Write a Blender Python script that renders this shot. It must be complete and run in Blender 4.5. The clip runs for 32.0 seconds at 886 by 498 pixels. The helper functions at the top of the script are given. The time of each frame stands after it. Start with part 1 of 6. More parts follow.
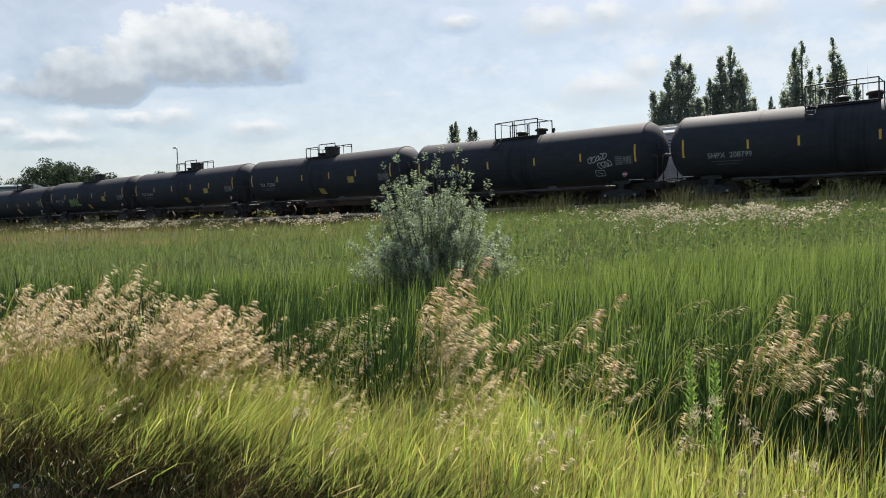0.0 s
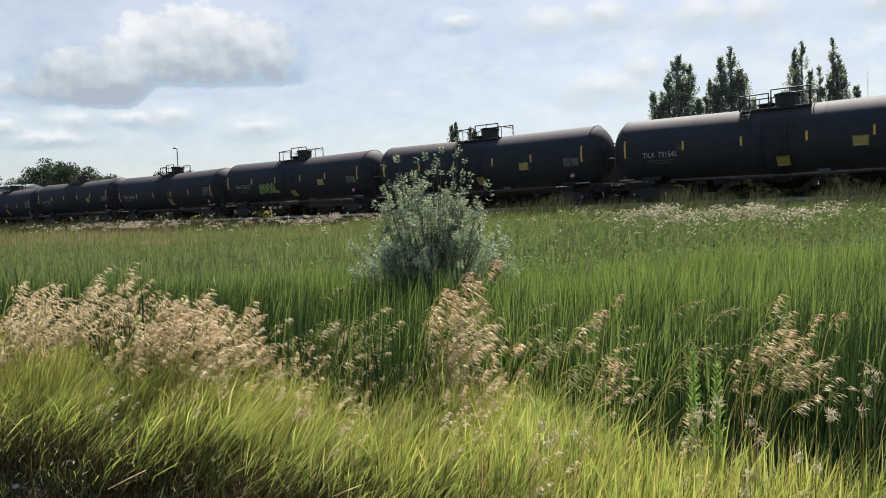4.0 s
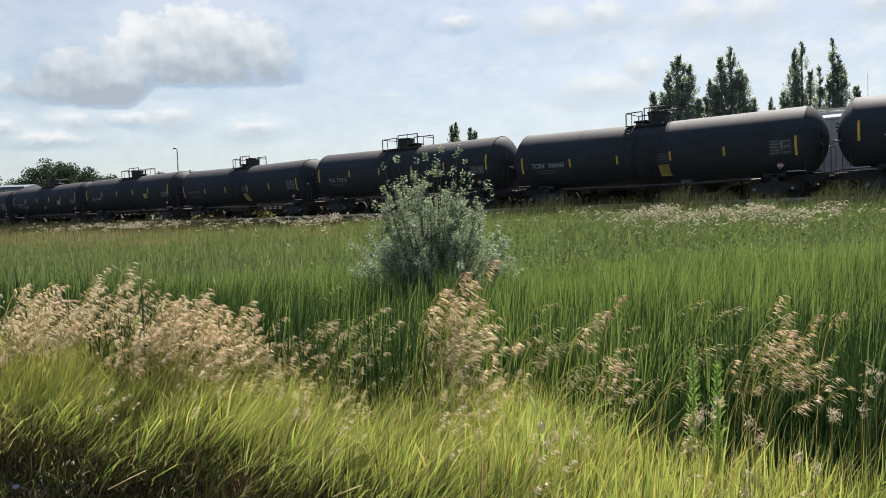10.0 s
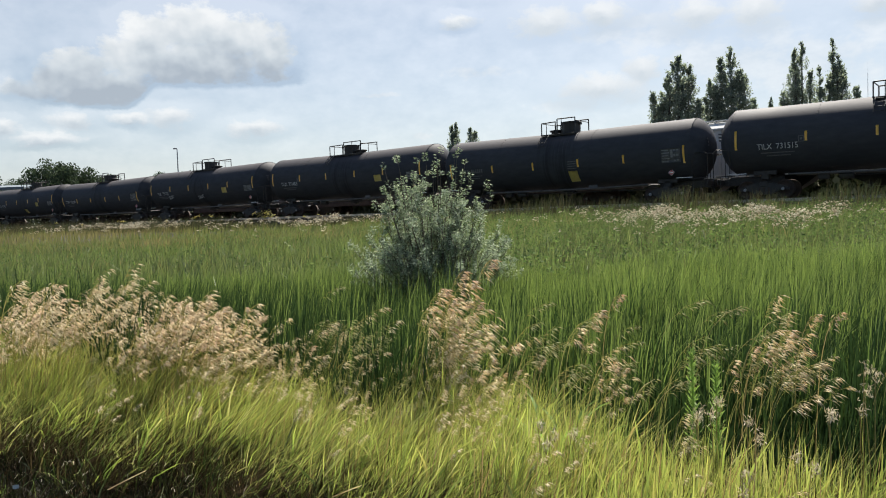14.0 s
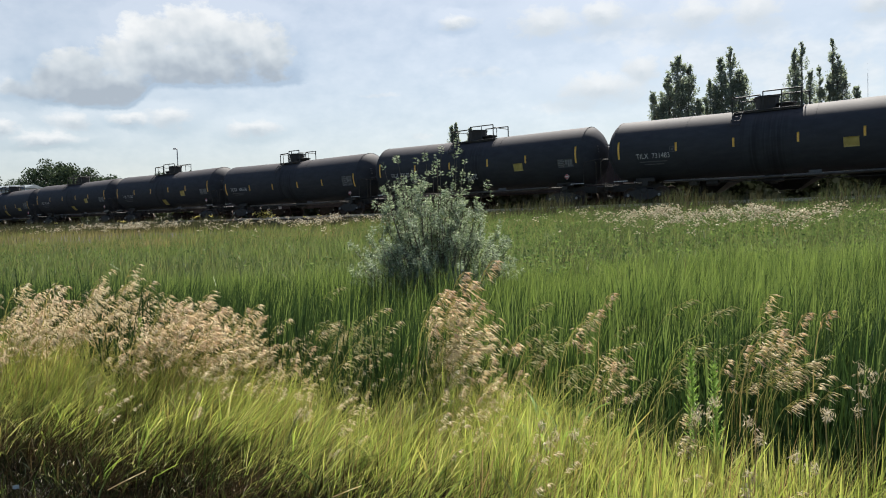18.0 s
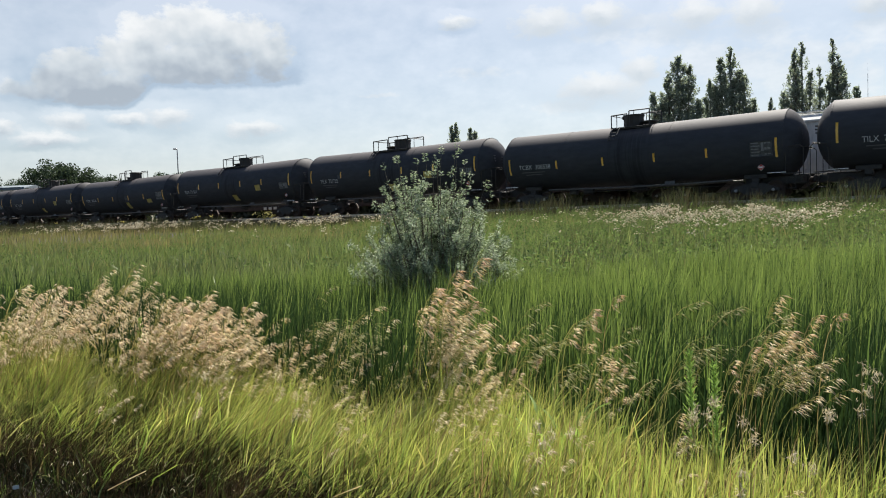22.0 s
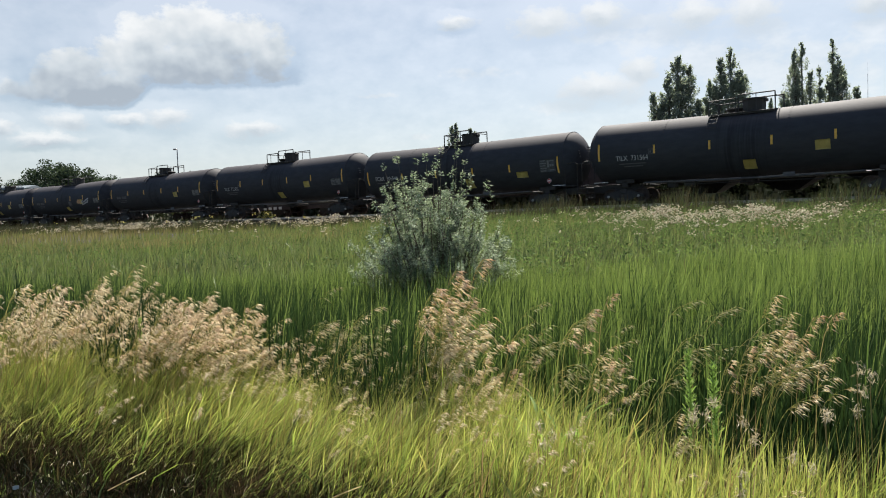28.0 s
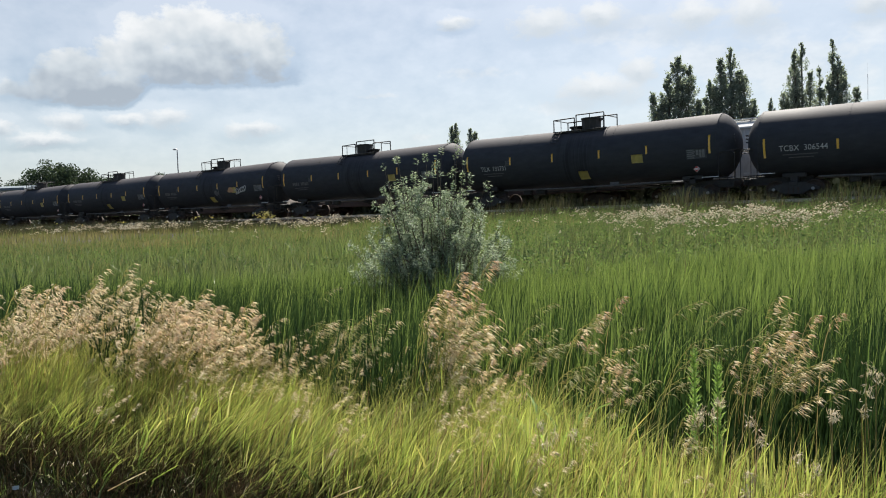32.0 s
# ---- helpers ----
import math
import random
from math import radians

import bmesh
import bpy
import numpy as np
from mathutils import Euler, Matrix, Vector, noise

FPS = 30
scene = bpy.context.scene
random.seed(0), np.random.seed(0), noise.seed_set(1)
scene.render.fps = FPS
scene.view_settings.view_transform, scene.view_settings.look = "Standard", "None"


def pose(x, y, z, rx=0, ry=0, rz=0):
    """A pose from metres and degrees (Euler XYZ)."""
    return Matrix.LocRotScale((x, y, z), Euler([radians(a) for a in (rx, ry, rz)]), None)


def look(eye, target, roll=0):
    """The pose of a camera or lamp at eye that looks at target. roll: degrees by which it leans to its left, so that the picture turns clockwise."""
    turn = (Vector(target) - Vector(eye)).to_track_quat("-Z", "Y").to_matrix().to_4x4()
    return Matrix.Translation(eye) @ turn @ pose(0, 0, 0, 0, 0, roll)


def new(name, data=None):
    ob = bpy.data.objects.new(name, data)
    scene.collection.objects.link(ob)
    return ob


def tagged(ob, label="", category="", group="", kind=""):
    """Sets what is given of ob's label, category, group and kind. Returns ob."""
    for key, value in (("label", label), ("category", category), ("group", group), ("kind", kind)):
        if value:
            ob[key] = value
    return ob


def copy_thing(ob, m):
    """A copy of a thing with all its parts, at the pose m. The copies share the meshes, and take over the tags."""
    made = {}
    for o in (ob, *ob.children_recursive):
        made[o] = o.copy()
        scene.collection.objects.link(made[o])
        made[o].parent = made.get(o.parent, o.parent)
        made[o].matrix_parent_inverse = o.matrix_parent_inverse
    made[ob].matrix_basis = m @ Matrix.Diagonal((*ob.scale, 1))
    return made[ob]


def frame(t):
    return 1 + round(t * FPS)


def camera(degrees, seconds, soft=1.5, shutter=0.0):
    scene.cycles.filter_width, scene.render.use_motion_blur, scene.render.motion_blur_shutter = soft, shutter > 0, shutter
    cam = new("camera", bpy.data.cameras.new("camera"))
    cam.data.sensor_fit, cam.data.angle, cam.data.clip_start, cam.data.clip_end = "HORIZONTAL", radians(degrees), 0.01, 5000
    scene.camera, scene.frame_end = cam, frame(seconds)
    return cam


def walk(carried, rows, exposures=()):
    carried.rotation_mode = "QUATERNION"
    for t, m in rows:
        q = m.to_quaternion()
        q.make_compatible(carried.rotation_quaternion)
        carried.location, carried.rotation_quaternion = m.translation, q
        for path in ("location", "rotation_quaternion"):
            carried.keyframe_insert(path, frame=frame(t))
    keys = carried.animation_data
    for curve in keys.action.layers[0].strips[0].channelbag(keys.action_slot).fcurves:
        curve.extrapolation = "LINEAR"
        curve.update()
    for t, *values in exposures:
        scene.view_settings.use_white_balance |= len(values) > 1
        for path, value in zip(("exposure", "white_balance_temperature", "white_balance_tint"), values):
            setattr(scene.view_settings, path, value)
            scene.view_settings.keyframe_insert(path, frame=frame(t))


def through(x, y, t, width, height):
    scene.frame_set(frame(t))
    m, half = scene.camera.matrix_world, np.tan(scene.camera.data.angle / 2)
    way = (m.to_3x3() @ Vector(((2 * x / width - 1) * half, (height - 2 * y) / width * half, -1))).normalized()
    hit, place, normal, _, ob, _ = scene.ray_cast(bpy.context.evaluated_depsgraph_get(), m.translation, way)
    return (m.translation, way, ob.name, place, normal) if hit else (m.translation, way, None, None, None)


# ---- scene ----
EYE = 1.6
cam = camera(62.2, 32.0, soft=1.0, shutter=0.0)


def aim(pitch):
    return look((0, 0, EYE), (0, math.cos(radians(pitch)), EYE + math.sin(radians(pitch))), -2.0)


walk(cam, [(0, aim(-2.87)), (10.0, aim(-2.83)), (22.0, aim(-2.79)), (32.0, aim(-2.75))])

# ---- light ----
SUN_AZ, SUN_EL = 22.0, 54.0          # degrees to the right of straight ahead, and up
scene.view_settings.exposure = 1.25
world = bpy.data.worlds.new("sky")
scene.world = world
world.use_nodes = True
wn, wl = world.node_tree.nodes, world.node_tree.links
wn.clear()
w_sky = wn.new("ShaderNodeTexSky")
w_sky.sky_type, w_sky.sun_disc = "NISHITA", False
w_sky.sun_elevation, w_sky.sun_rotation = radians(SUN_EL), radians(SUN_AZ)
w_sky.air_density, w_sky.dust_density, w_sky.ozone_density = 1.0, 1.2, 1.8
w_bg = wn.new("ShaderNodeBackground")
w_bg.inputs["Strength"].default_value = 0.05
w_out = wn.new("ShaderNodeOutputWorld")
wl.new(w_sky.outputs[0], w_bg.inputs[0])
wl.new(w_bg.outputs[0], w_out.inputs[0])

sun = new("sun", bpy.data.lights.new("sun", "SUN"))
sun.data.energy, sun.data.angle, sun.data.color = 5.0, radians(0.6), (1.0, 0.95, 0.86)
sun_dir = Vector((math.sin(radians(SUN_AZ)) * math.cos(radians(SUN_EL)), math.cos(radians(SUN_AZ)) * math.cos(radians(SUN_EL)), math.sin(radians(SUN_EL))))
sun.matrix_world = look(sun_dir * 100, (0, 0, 0))

# ---- plan: the track runs from far ahead on one side to close by on the other ----
PSI = 51.94
DX, DY = math.sin(radians(PSI)), -math.cos(radians(PSI))     # the way the train goes
NX, NY = math.cos(radians(PSI)), math.sin(radians(PSI))      # across the track, away from the camera
TRACK, RAIL, PITCH = 40.0, EYE + 0.15, 18.0


def on_track(q, across=0.0, z=0.0):
    """The pose of a thing q metres along the track from the point nearest to the camera."""
    d = TRACK + across
    return pose(d * NX + q * DX, d * NY + q * DY, z, 0, 0, PSI - 90)


# ---- materials ----
def shader(name):
    m = bpy.data.materials.new(name)
    m.use_nodes = True
    return m, m.node_tree.nodes, m.node_tree.links


def noise_ramp(n, l, scale, stops, detail=5.0, coords="Object", rough=0.6, stretch=(1, 1, 1)):
    co, mp, tx, rp = n.new("ShaderNodeTexCoord"), n.new("ShaderNodeMapping"), n.new("ShaderNodeTexNoise"), n.new("ShaderNodeValToRGB")
    mp.inputs["Scale"].default_value = stretch
    tx.inputs["Scale"].default_value, tx.inputs["Detail"].default_value, tx.inputs["Roughness"].default_value = scale, detail, rough
    l.new(co.outputs[coords], mp.inputs[0])
    l.new(mp.outputs[0], tx.inputs["Vector"])
    l.new(tx.outputs["Fac"], rp.inputs[0])
    el = rp.color_ramp.elements
    while len(el) < len(stops):
        el.new(0.5)
    for e, (p, c) in zip(el, stops):
        e.position, e.color = p, (*c, 1)
    return rp.outputs[0], tx.outputs["Fac"]


def paint(name, low, high, rough=0.5, metal=0.0, scale=3.0, bump=0.1, bump_scale=60.0, stretch=(1, 1, 1), spec=0.5):
    """A worn surface: colour varies between low and high at two scales, with fine relief."""
    m, n, l = shader(name)
    b = n["Principled BSDF"]
    c1, f1 = noise_ramp(n, l, scale, [(0.3, low), (0.7, high)], stretch=stretch)
    c2, f2 = noise_ramp(n, l, scale * 9, [(0.25, (0.82, 0.82, 0.82)), (0.75, (1.12, 1.12, 1.12))], detail=3, stretch=stretch)
    mx = n.new("ShaderNodeMix")
    mx.data_type, mx.blend_type = "RGBA", "MULTIPLY"
    mx.inputs["Factor"].default_value = 1.0
    l.new(c1, mx.inputs["A"])
    l.new(c2, mx.inputs["B"])
    l.new(mx.outputs["Result"], b.inputs["Base Color"])
    b.inputs["Metallic"].default_value = metal
    b.inputs["Specular IOR Level"].default_value = spec
    mr = n.new("ShaderNodeMapRange")
    mr.inputs["To Min"].default_value, mr.inputs["To Max"].default_value = max(0.05, rough - 0.12), min(1, rough + 0.15)
    l.new(f1, mr.inputs["Value"])
    l.new(mr.outputs[0], b.inputs["Roughness"])
    if bump:
        _, f3 = noise_ramp(n, l, bump_scale, [(0, (0, 0, 0)), (1, (1, 1, 1))], detail=4)
        bp = n.new("ShaderNodeBump")
        bp.inputs["Strength"].default_value, bp.inputs["Distance"].default_value = bump, 0.02
        l.new(f3, bp.inputs["Height"])
        l.new(bp.outputs[0], b.inputs["Normal"])
    return m


def leafy(name, colours, through=0.45, rough=0.5, gloss=0.08, tip=None, patch=None):
    """Thin leaves and blades: each one takes its own colour; light also comes through them.
    tip: a colour towards which the upper part goes; patch: a colour that drifts in over metres."""
    m, n, l = shader(name)
    n.remove(n["Principled BSDF"])
    out = n["Material Output"]
    geo, rp = n.new("ShaderNodeNewGeometry"), n.new("ShaderNodeValToRGB")
    l.new(geo.outputs["Random Per Island"], rp.inputs[0])
    el = rp.color_ramp.elements
    while len(el) < len(colours):
        el.new(0.5)
    for i, (e, c) in enumerate(zip(el, colours)):
        e.position, e.color = i / max(1, len(colours) - 1), (*c, 1)
    col = rp.outputs[0]
    if patch:
        pc, pf = noise_ramp(n, l, patch[1], [(0.42, (0, 0, 0)), (0.62, (1, 1, 1))], detail=3)
        mx = n.new("ShaderNodeMix")
        mx.data_type = "RGBA"
        ml = n.new("ShaderNodeMath")
        ml.operation = "MULTIPLY"
        ml.inputs[1].default_value = patch[2]
        l.new(pc, ml.inputs[0])
        l.new(ml.outputs[0], mx.inputs["Factor"])
        l.new(col, mx.inputs["A"])
        mx.inputs["B"].default_value = (*patch[0], 1)
        col = mx.outputs["Result"]
    if tip:
        at = n.new("ShaderNodeAttribute")
        at.attribute_name = "along"
        mp = n.new("ShaderNodeMapRange")
        mp.inputs["From Min"].default_value, mp.inputs["From Max"].default_value, mp.inputs["To Max"].default_value = tip[1], 1.0, tip[2]
        l.new(at.outputs["Fac"], mp.inputs["Value"])
        mx = n.new("ShaderNodeMix")
        mx.data_type = "RGBA"
        l.new(mp.outputs[0], mx.inputs["Factor"])
        l.new(col, mx.inputs["A"])
        mx.inputs["B"].default_value = (*tip[0], 1)
        col = mx.outputs["Result"]
    df, tr, gl = n.new("ShaderNodeBsdfDiffuse"), n.new("ShaderNodeBsdfTranslucent"), n.new("ShaderNodeBsdfGlossy")
    warm = n.new("ShaderNodeMix")
    warm.data_type, warm.blend_type = "RGBA", "MULTIPLY"
    warm.inputs["Factor"].default_value = 1.0
    warm.inputs["B"].default_value = (1.12, 1.12, 0.85, 1)
    l.new(col, warm.inputs["A"])
    l.new(col, df.inputs[0])
    l.new(warm.outputs["Result"], tr.inputs[0])
    gl.inputs["Roughness"].default_value = rough
    gl.inputs["Color"].default_value = (0.5, 0.52, 0.48, 1)
    m1, m2 = n.new("ShaderNodeMixShader"), n.new("ShaderNodeMixShader")
    m1.inputs[0].default_value, m2.inputs[0].default_value = through, gloss
    l.new(df.outputs[0], m1.inputs[1])
    l.new(tr.outputs[0], m1.inputs[2])
    l.new(m1.outputs[0], m2.inputs[1])
    l.new(gl.outputs[0], m2.inputs[2])
    l.new(m2.outputs[0], out.inputs[0])
    return m


M_TANK = paint("black_tank_paint", (0.036, 0.0375, 0.045), (0.06, 0.061, 0.067), rough=0.7, scale=0.5, bump=0.05, bump_scale=9, stretch=(0.35, 1, 1), spec=0.2)


def streaks_and_sheen(m):
    """Dark oily runs down the flanks below the valves, and a pinkish highlight painted on the crown."""
    n, l = m.node_tree.nodes, m.node_tree.links
    b = n["Principled BSDF"]
    under = b.inputs["Base Color"].links[0].from_socket
    co, sx = n.new("ShaderNodeTexCoord"), n.new("ShaderNodeSeparateXYZ")
    l.new(co.outputs["Object"], sx.inputs[0])
    _, runs = noise_ramp(n, l, 5.0, [(0, (0, 0, 0)), (1, (1, 1, 1))], detail=3, stretch=(1, 0.02, 0.05))
    far = n.new("ShaderNodeMath")
    far.operation = "ABSOLUTE"
    l.new(sx.outputs[0], far.inputs[0])
    near = n.new("ShaderNodeMapRange")
    near.interpolation_type = "SMOOTHSTEP"
    near.inputs["From Min"].default_value, near.inputs["From Max"].default_value, near.inputs["To Min"].default_value, near.inputs["To Max"].default_value = 0.4, 1.7, 0.45, 0.0
    l.new(far.outputs[0], near.inputs["Value"])
    cut = n.new("ShaderNodeMapRange")
    cut.inputs["From Min"].default_value, cut.inputs["From Max"].default_value = 0.42, 0.6
    l.new(runs, cut.inputs["Value"])
    k = n.new("ShaderNodeMath")
    k.operation = "MULTIPLY"
    l.new(near.outputs[0], k.inputs[0])
    l.new(cut.outputs[0], k.inputs[1])
    mx = n.new("ShaderNodeMix")
    mx.data_type = "RGBA"
    l.new(k.outputs[0], mx.inputs["Factor"])
    l.new(under, mx.inputs["A"])
    mx.inputs["B"].default_value = (0.009, 0.009, 0.01, 1)
    # sun sheen on the crown, painted as a lighter colour where normals face up
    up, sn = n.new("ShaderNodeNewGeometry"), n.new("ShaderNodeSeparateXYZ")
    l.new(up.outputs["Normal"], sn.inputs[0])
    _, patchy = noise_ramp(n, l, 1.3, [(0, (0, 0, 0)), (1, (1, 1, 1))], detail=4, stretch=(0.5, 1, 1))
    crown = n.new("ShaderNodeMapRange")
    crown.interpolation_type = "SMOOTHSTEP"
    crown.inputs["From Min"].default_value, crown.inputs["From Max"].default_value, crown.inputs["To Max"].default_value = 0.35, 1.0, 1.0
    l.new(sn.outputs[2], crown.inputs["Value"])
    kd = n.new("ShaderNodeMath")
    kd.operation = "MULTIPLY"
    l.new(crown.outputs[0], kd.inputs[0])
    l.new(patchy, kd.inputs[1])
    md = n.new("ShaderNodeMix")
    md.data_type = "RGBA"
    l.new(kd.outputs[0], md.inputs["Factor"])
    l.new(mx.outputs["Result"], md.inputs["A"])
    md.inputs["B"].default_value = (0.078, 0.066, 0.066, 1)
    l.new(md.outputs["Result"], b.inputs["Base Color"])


streaks_and_sheen(M_TANK)
M_CAP = paint("worn_bearing_steel", (0.16, 0.155, 0.15), (0.34, 0.33, 0.32), rough=0.32, scale=9, bump=0.05, spec=0.8)
M_GREYSTEEL = paint("dusty_grey_steel", (0.06, 0.058, 0.056), (0.14, 0.135, 0.13), rough=0.55, scale=2, bump=0.08)
M_SHED = paint("pale_shed_cladding", (0.42, 0.47, 0.47), (0.55, 0.6, 0.6), rough=0.6, scale=0.3, bump=0.05)
M_SHEDROOF = paint("blue_grey_roof_sheet", (0.1, 0.125, 0.15), (0.15, 0.18, 0.2), rough=0.75, scale=0.3, bump=0.05)
M_STEEL = paint("black_grimy_steel", (0.019, 0.017, 0.016), (0.045, 0.04, 0.035), rough=0.65, scale=3, bump=0.15)
M_RUST = paint("rusty_steel", (0.028, 0.019, 0.014), (0.07, 0.045, 0.032), rough=0.8, scale=5, bump=0.3)
M_TREAD = paint("bright_worn_steel", (0.25, 0.24, 0.23), (0.45, 0.43, 0.41), rough=0.3, metal=1.0, scale=6, bump=0.05)
M_YELLOW = paint("yellow_reflective_tape", (0.82, 0.44, 0.05), (0.92, 0.55, 0.11), rough=0.4, scale=4, bump=0.0)
M_NOTICE = paint("faded_yellow_sheet", (0.4, 0.3, 0.075), (0.54, 0.42, 0.12), rough=0.5, scale=4, bump=0.05)
M_STENCIL = paint("white_stencil_paint", (0.32, 0.33, 0.34), (0.62, 0.62, 0.62), rough=0.6, scale=9, bump=0.0)
M_FAINT = paint("faded_stencil_paint", (0.06, 0.06, 0.065), (0.13, 0.13, 0.135), rough=0.6, scale=9, bump=0.0)
M_BLOCKS = paint("pale_stencil_blocks", (0.13, 0.135, 0.14), (0.24, 0.24, 0.24), rough=0.6, scale=9, bump=0.0)
M_SPEC = paint("grey_data_panel", (0.04, 0.042, 0.045), (0.1, 0.1, 0.1), rough=0.6, scale=8, bump=0.0)
M_RED = paint("red_placard", (0.45, 0.03, 0.03), (0.6, 0.06, 0.05), rough=0.5, scale=8, bump=0.0)
M_WHITE = paint("white_placard", (0.6, 0.6, 0.58), (0.8, 0.8, 0.78), rough=0.5, scale=8, bump=0.0)
M_HOPPER = paint("pale_grey_hopper_paint", (0.44, 0.44, 0.43), (0.6, 0.6, 0.58), rough=0.75, scale=0.8, bump=0.08, stretch=(1, 1, 0.3))
M_MAUVE = paint("faded_mauve_paint", (0.05, 0.036, 0.036), (0.1, 0.078, 0.075), rough=0.8, scale=1.5, bump=0.15)
M_BALLAST = paint("crushed_stone", (0.035, 0.032, 0.03), (0.09, 0.083, 0.077), rough=0.95, scale=9, bump=0.9, bump_scale=14)
M_TIE = paint("weathered_tie_wood", (0.05, 0.038, 0.03), (0.12, 0.1, 0.085), rough=0.9, scale=4, bump=0.4)
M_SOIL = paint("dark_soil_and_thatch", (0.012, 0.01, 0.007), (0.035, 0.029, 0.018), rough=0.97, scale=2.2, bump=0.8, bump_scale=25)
M_BARK = paint("grey_brown_bark", (0.06, 0.048, 0.038), (0.14, 0.115, 0.09), rough=0.9, scale=8, bump=0.5)
M_POLE = paint("galvanised_steel", (0.22, 0.22, 0.23), (0.36, 0.36, 0.37), rough=0.5, metal=0.6, scale=4, bump=0.02)
M_TAG_GREEN = paint("pale_green_spray_paint", (0.2, 0.29, 0.09), (0.3, 0.4, 0.14), rough=0.55, scale=5, bump=0.0)
M_TAG_BLACK = paint("black_spray_paint", (0.006, 0.006, 0.006), (0.012, 0.012, 0.012), rough=0.5, scale=5, bump=0.0)
M_TAG_ORANGE = paint("orange_spray_paint", (0.45, 0.22, 0.1), (0.6, 0.36, 0.2), rough=0.55, scale=5, bump=0.0)

M_VERGE = leafy("verge_grass", [(0.2, 0.3, 0.065), (0.46, 0.5, 0.15), (0.06, 0.12, 0.03), (0.38, 0.5, 0.12), (0.1, 0.18, 0.04), (0.6, 0.56, 0.28), (0.05, 0.09, 0.025), (0.28, 0.42, 0.09), (0.3, 0.19, 0.1), (0.4, 0.53, 0.12), (0.09, 0.17, 0.045), (0.03, 0.045, 0.018), (0.27, 0.2, 0.09), (0.16, 0.12, 0.06)], 0.48, gloss=0.1, rough=0.3, tip=((0.6, 0.6, 0.17), 0.45, 0.66), patch=((0.085, 0.14, 0.034), 5.5, 0.28))
# low verge growth, its colour dark to stand in for shaded gaps
M_VERGESHADE = leafy("shaded_verge_growth", [(0.04, 0.06, 0.018), (0.08, 0.115, 0.03), (0.06, 0.042, 0.025), (0.03, 0.045, 0.015), (0.1, 0.07, 0.042), (0.05, 0.085, 0.022)], 0.25, gloss=0.02)
M_THATCH = leafy("dead_thatch", [(0.08, 0.055, 0.03), (0.15, 0.105, 0.06), (0.04, 0.03, 0.018), (0.05, 0.06, 0.022)], 0.22)
M_TALL = leafy("tall_green_grass", [(0.088, 0.14, 0.036), (0.15, 0.215, 0.055), (0.062, 0.105, 0.03), (0.24, 0.31, 0.1), (0.038, 0.07, 0.022), (0.115, 0.175, 0.045), (0.2, 0.28, 0.07)], 0.48, gloss=0.07, rough=0.4, tip=((0.3, 0.37, 0.11), 0.65, 0.45), patch=((0.05, 0.095, 0.03), 0.9, 0.3))
# ditch grass again, with the shade between its blades put into the colour
M_TALLSHADE = leafy("shaded_tall_grass", [(0.025, 0.05, 0.018), (0.04, 0.075, 0.026), (0.016, 0.036, 0.014), (0.055, 0.09, 0.03)], 0.3, gloss=0.03)
M_FIELD = leafy("field_grass", [(0.08, 0.12, 0.044), (0.14, 0.18, 0.068), (0.12, 0.14, 0.065), (0.2, 0.24, 0.1), (0.045, 0.07, 0.03), (0.17, 0.19, 0.085)], 0.44, gloss=0.07, rough=0.45, patch=((0.16, 0.22, 0.065), 0.22, 0.6))
M_FAR = leafy("far_field_grass", [(0.12, 0.17, 0.045), (0.16, 0.19, 0.06), (0.21, 0.19, 0.085), (0.12, 0.17, 0.045)], 0.42, patch=((0.26, 0.2, 0.11), 0.1, 0.8))
M_SHAG = leafy("shaggy_seed_heads", [(0.5, 0.42, 0.32), (0.62, 0.54, 0.43), (0.38, 0.3, 0.22)], 0.3)
M_FORB = leafy("forb_leaves", [(0.07, 0.12, 0.04), (0.15, 0.22, 0.075), (0.045, 0.08, 0.028), (0.2, 0.27, 0.11)], 0.4, gloss=0.015, rough=0.6)
M_RUSSET = leafy("russet_stems", [(0.3, 0.18, 0.1), (0.42, 0.3, 0.17), (0.22, 0.12, 0.07), (0.5, 0.4, 0.24)], 0.35)
M_RANK = leafy("rank_weeds", [(0.05, 0.075, 0.028), (0.08, 0.095, 0.04), (0.12, 0.095, 0.06), (0.035, 0.055, 0.022)], 0.3, patch=((0.08, 0.065, 0.04), 0.3, 0.6))
# edge growth and dead stalks: shade at the verge's foot is in their colours
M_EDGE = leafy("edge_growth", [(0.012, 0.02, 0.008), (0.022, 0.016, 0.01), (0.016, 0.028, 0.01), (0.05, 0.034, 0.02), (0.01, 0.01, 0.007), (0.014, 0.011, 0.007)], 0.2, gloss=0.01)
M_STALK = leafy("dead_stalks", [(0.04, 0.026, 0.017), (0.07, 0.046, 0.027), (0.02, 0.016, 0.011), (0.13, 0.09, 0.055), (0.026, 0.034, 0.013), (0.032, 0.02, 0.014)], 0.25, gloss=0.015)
# leaves of scrub added only to darken the view under the train
M_SCRUB = leafy("filler_scrub", [(0.03, 0.045, 0.02), (0.05, 0.06, 0.03), (0.04, 0.05, 0.02)], 0.2)
M_STRAW = leafy("dry_brome_heads", [(0.74, 0.62, 0.48), (0.86, 0.77, 0.64), (0.58, 0.46, 0.33), (0.92, 0.86, 0.76)], 0.5)
M_STEMS = leafy("brome_stems", [(0.3, 0.27, 0.09), (0.36, 0.28, 0.13), (0.19, 0.22, 0.065)], 0.35)
M_FLOWER = leafy("pale_flower_heads", [(0.58, 0.52, 0.42), (0.72, 0.67, 0.56), (0.5, 0.41, 0.32), (0.36, 0.3, 0.21)], 0.35)
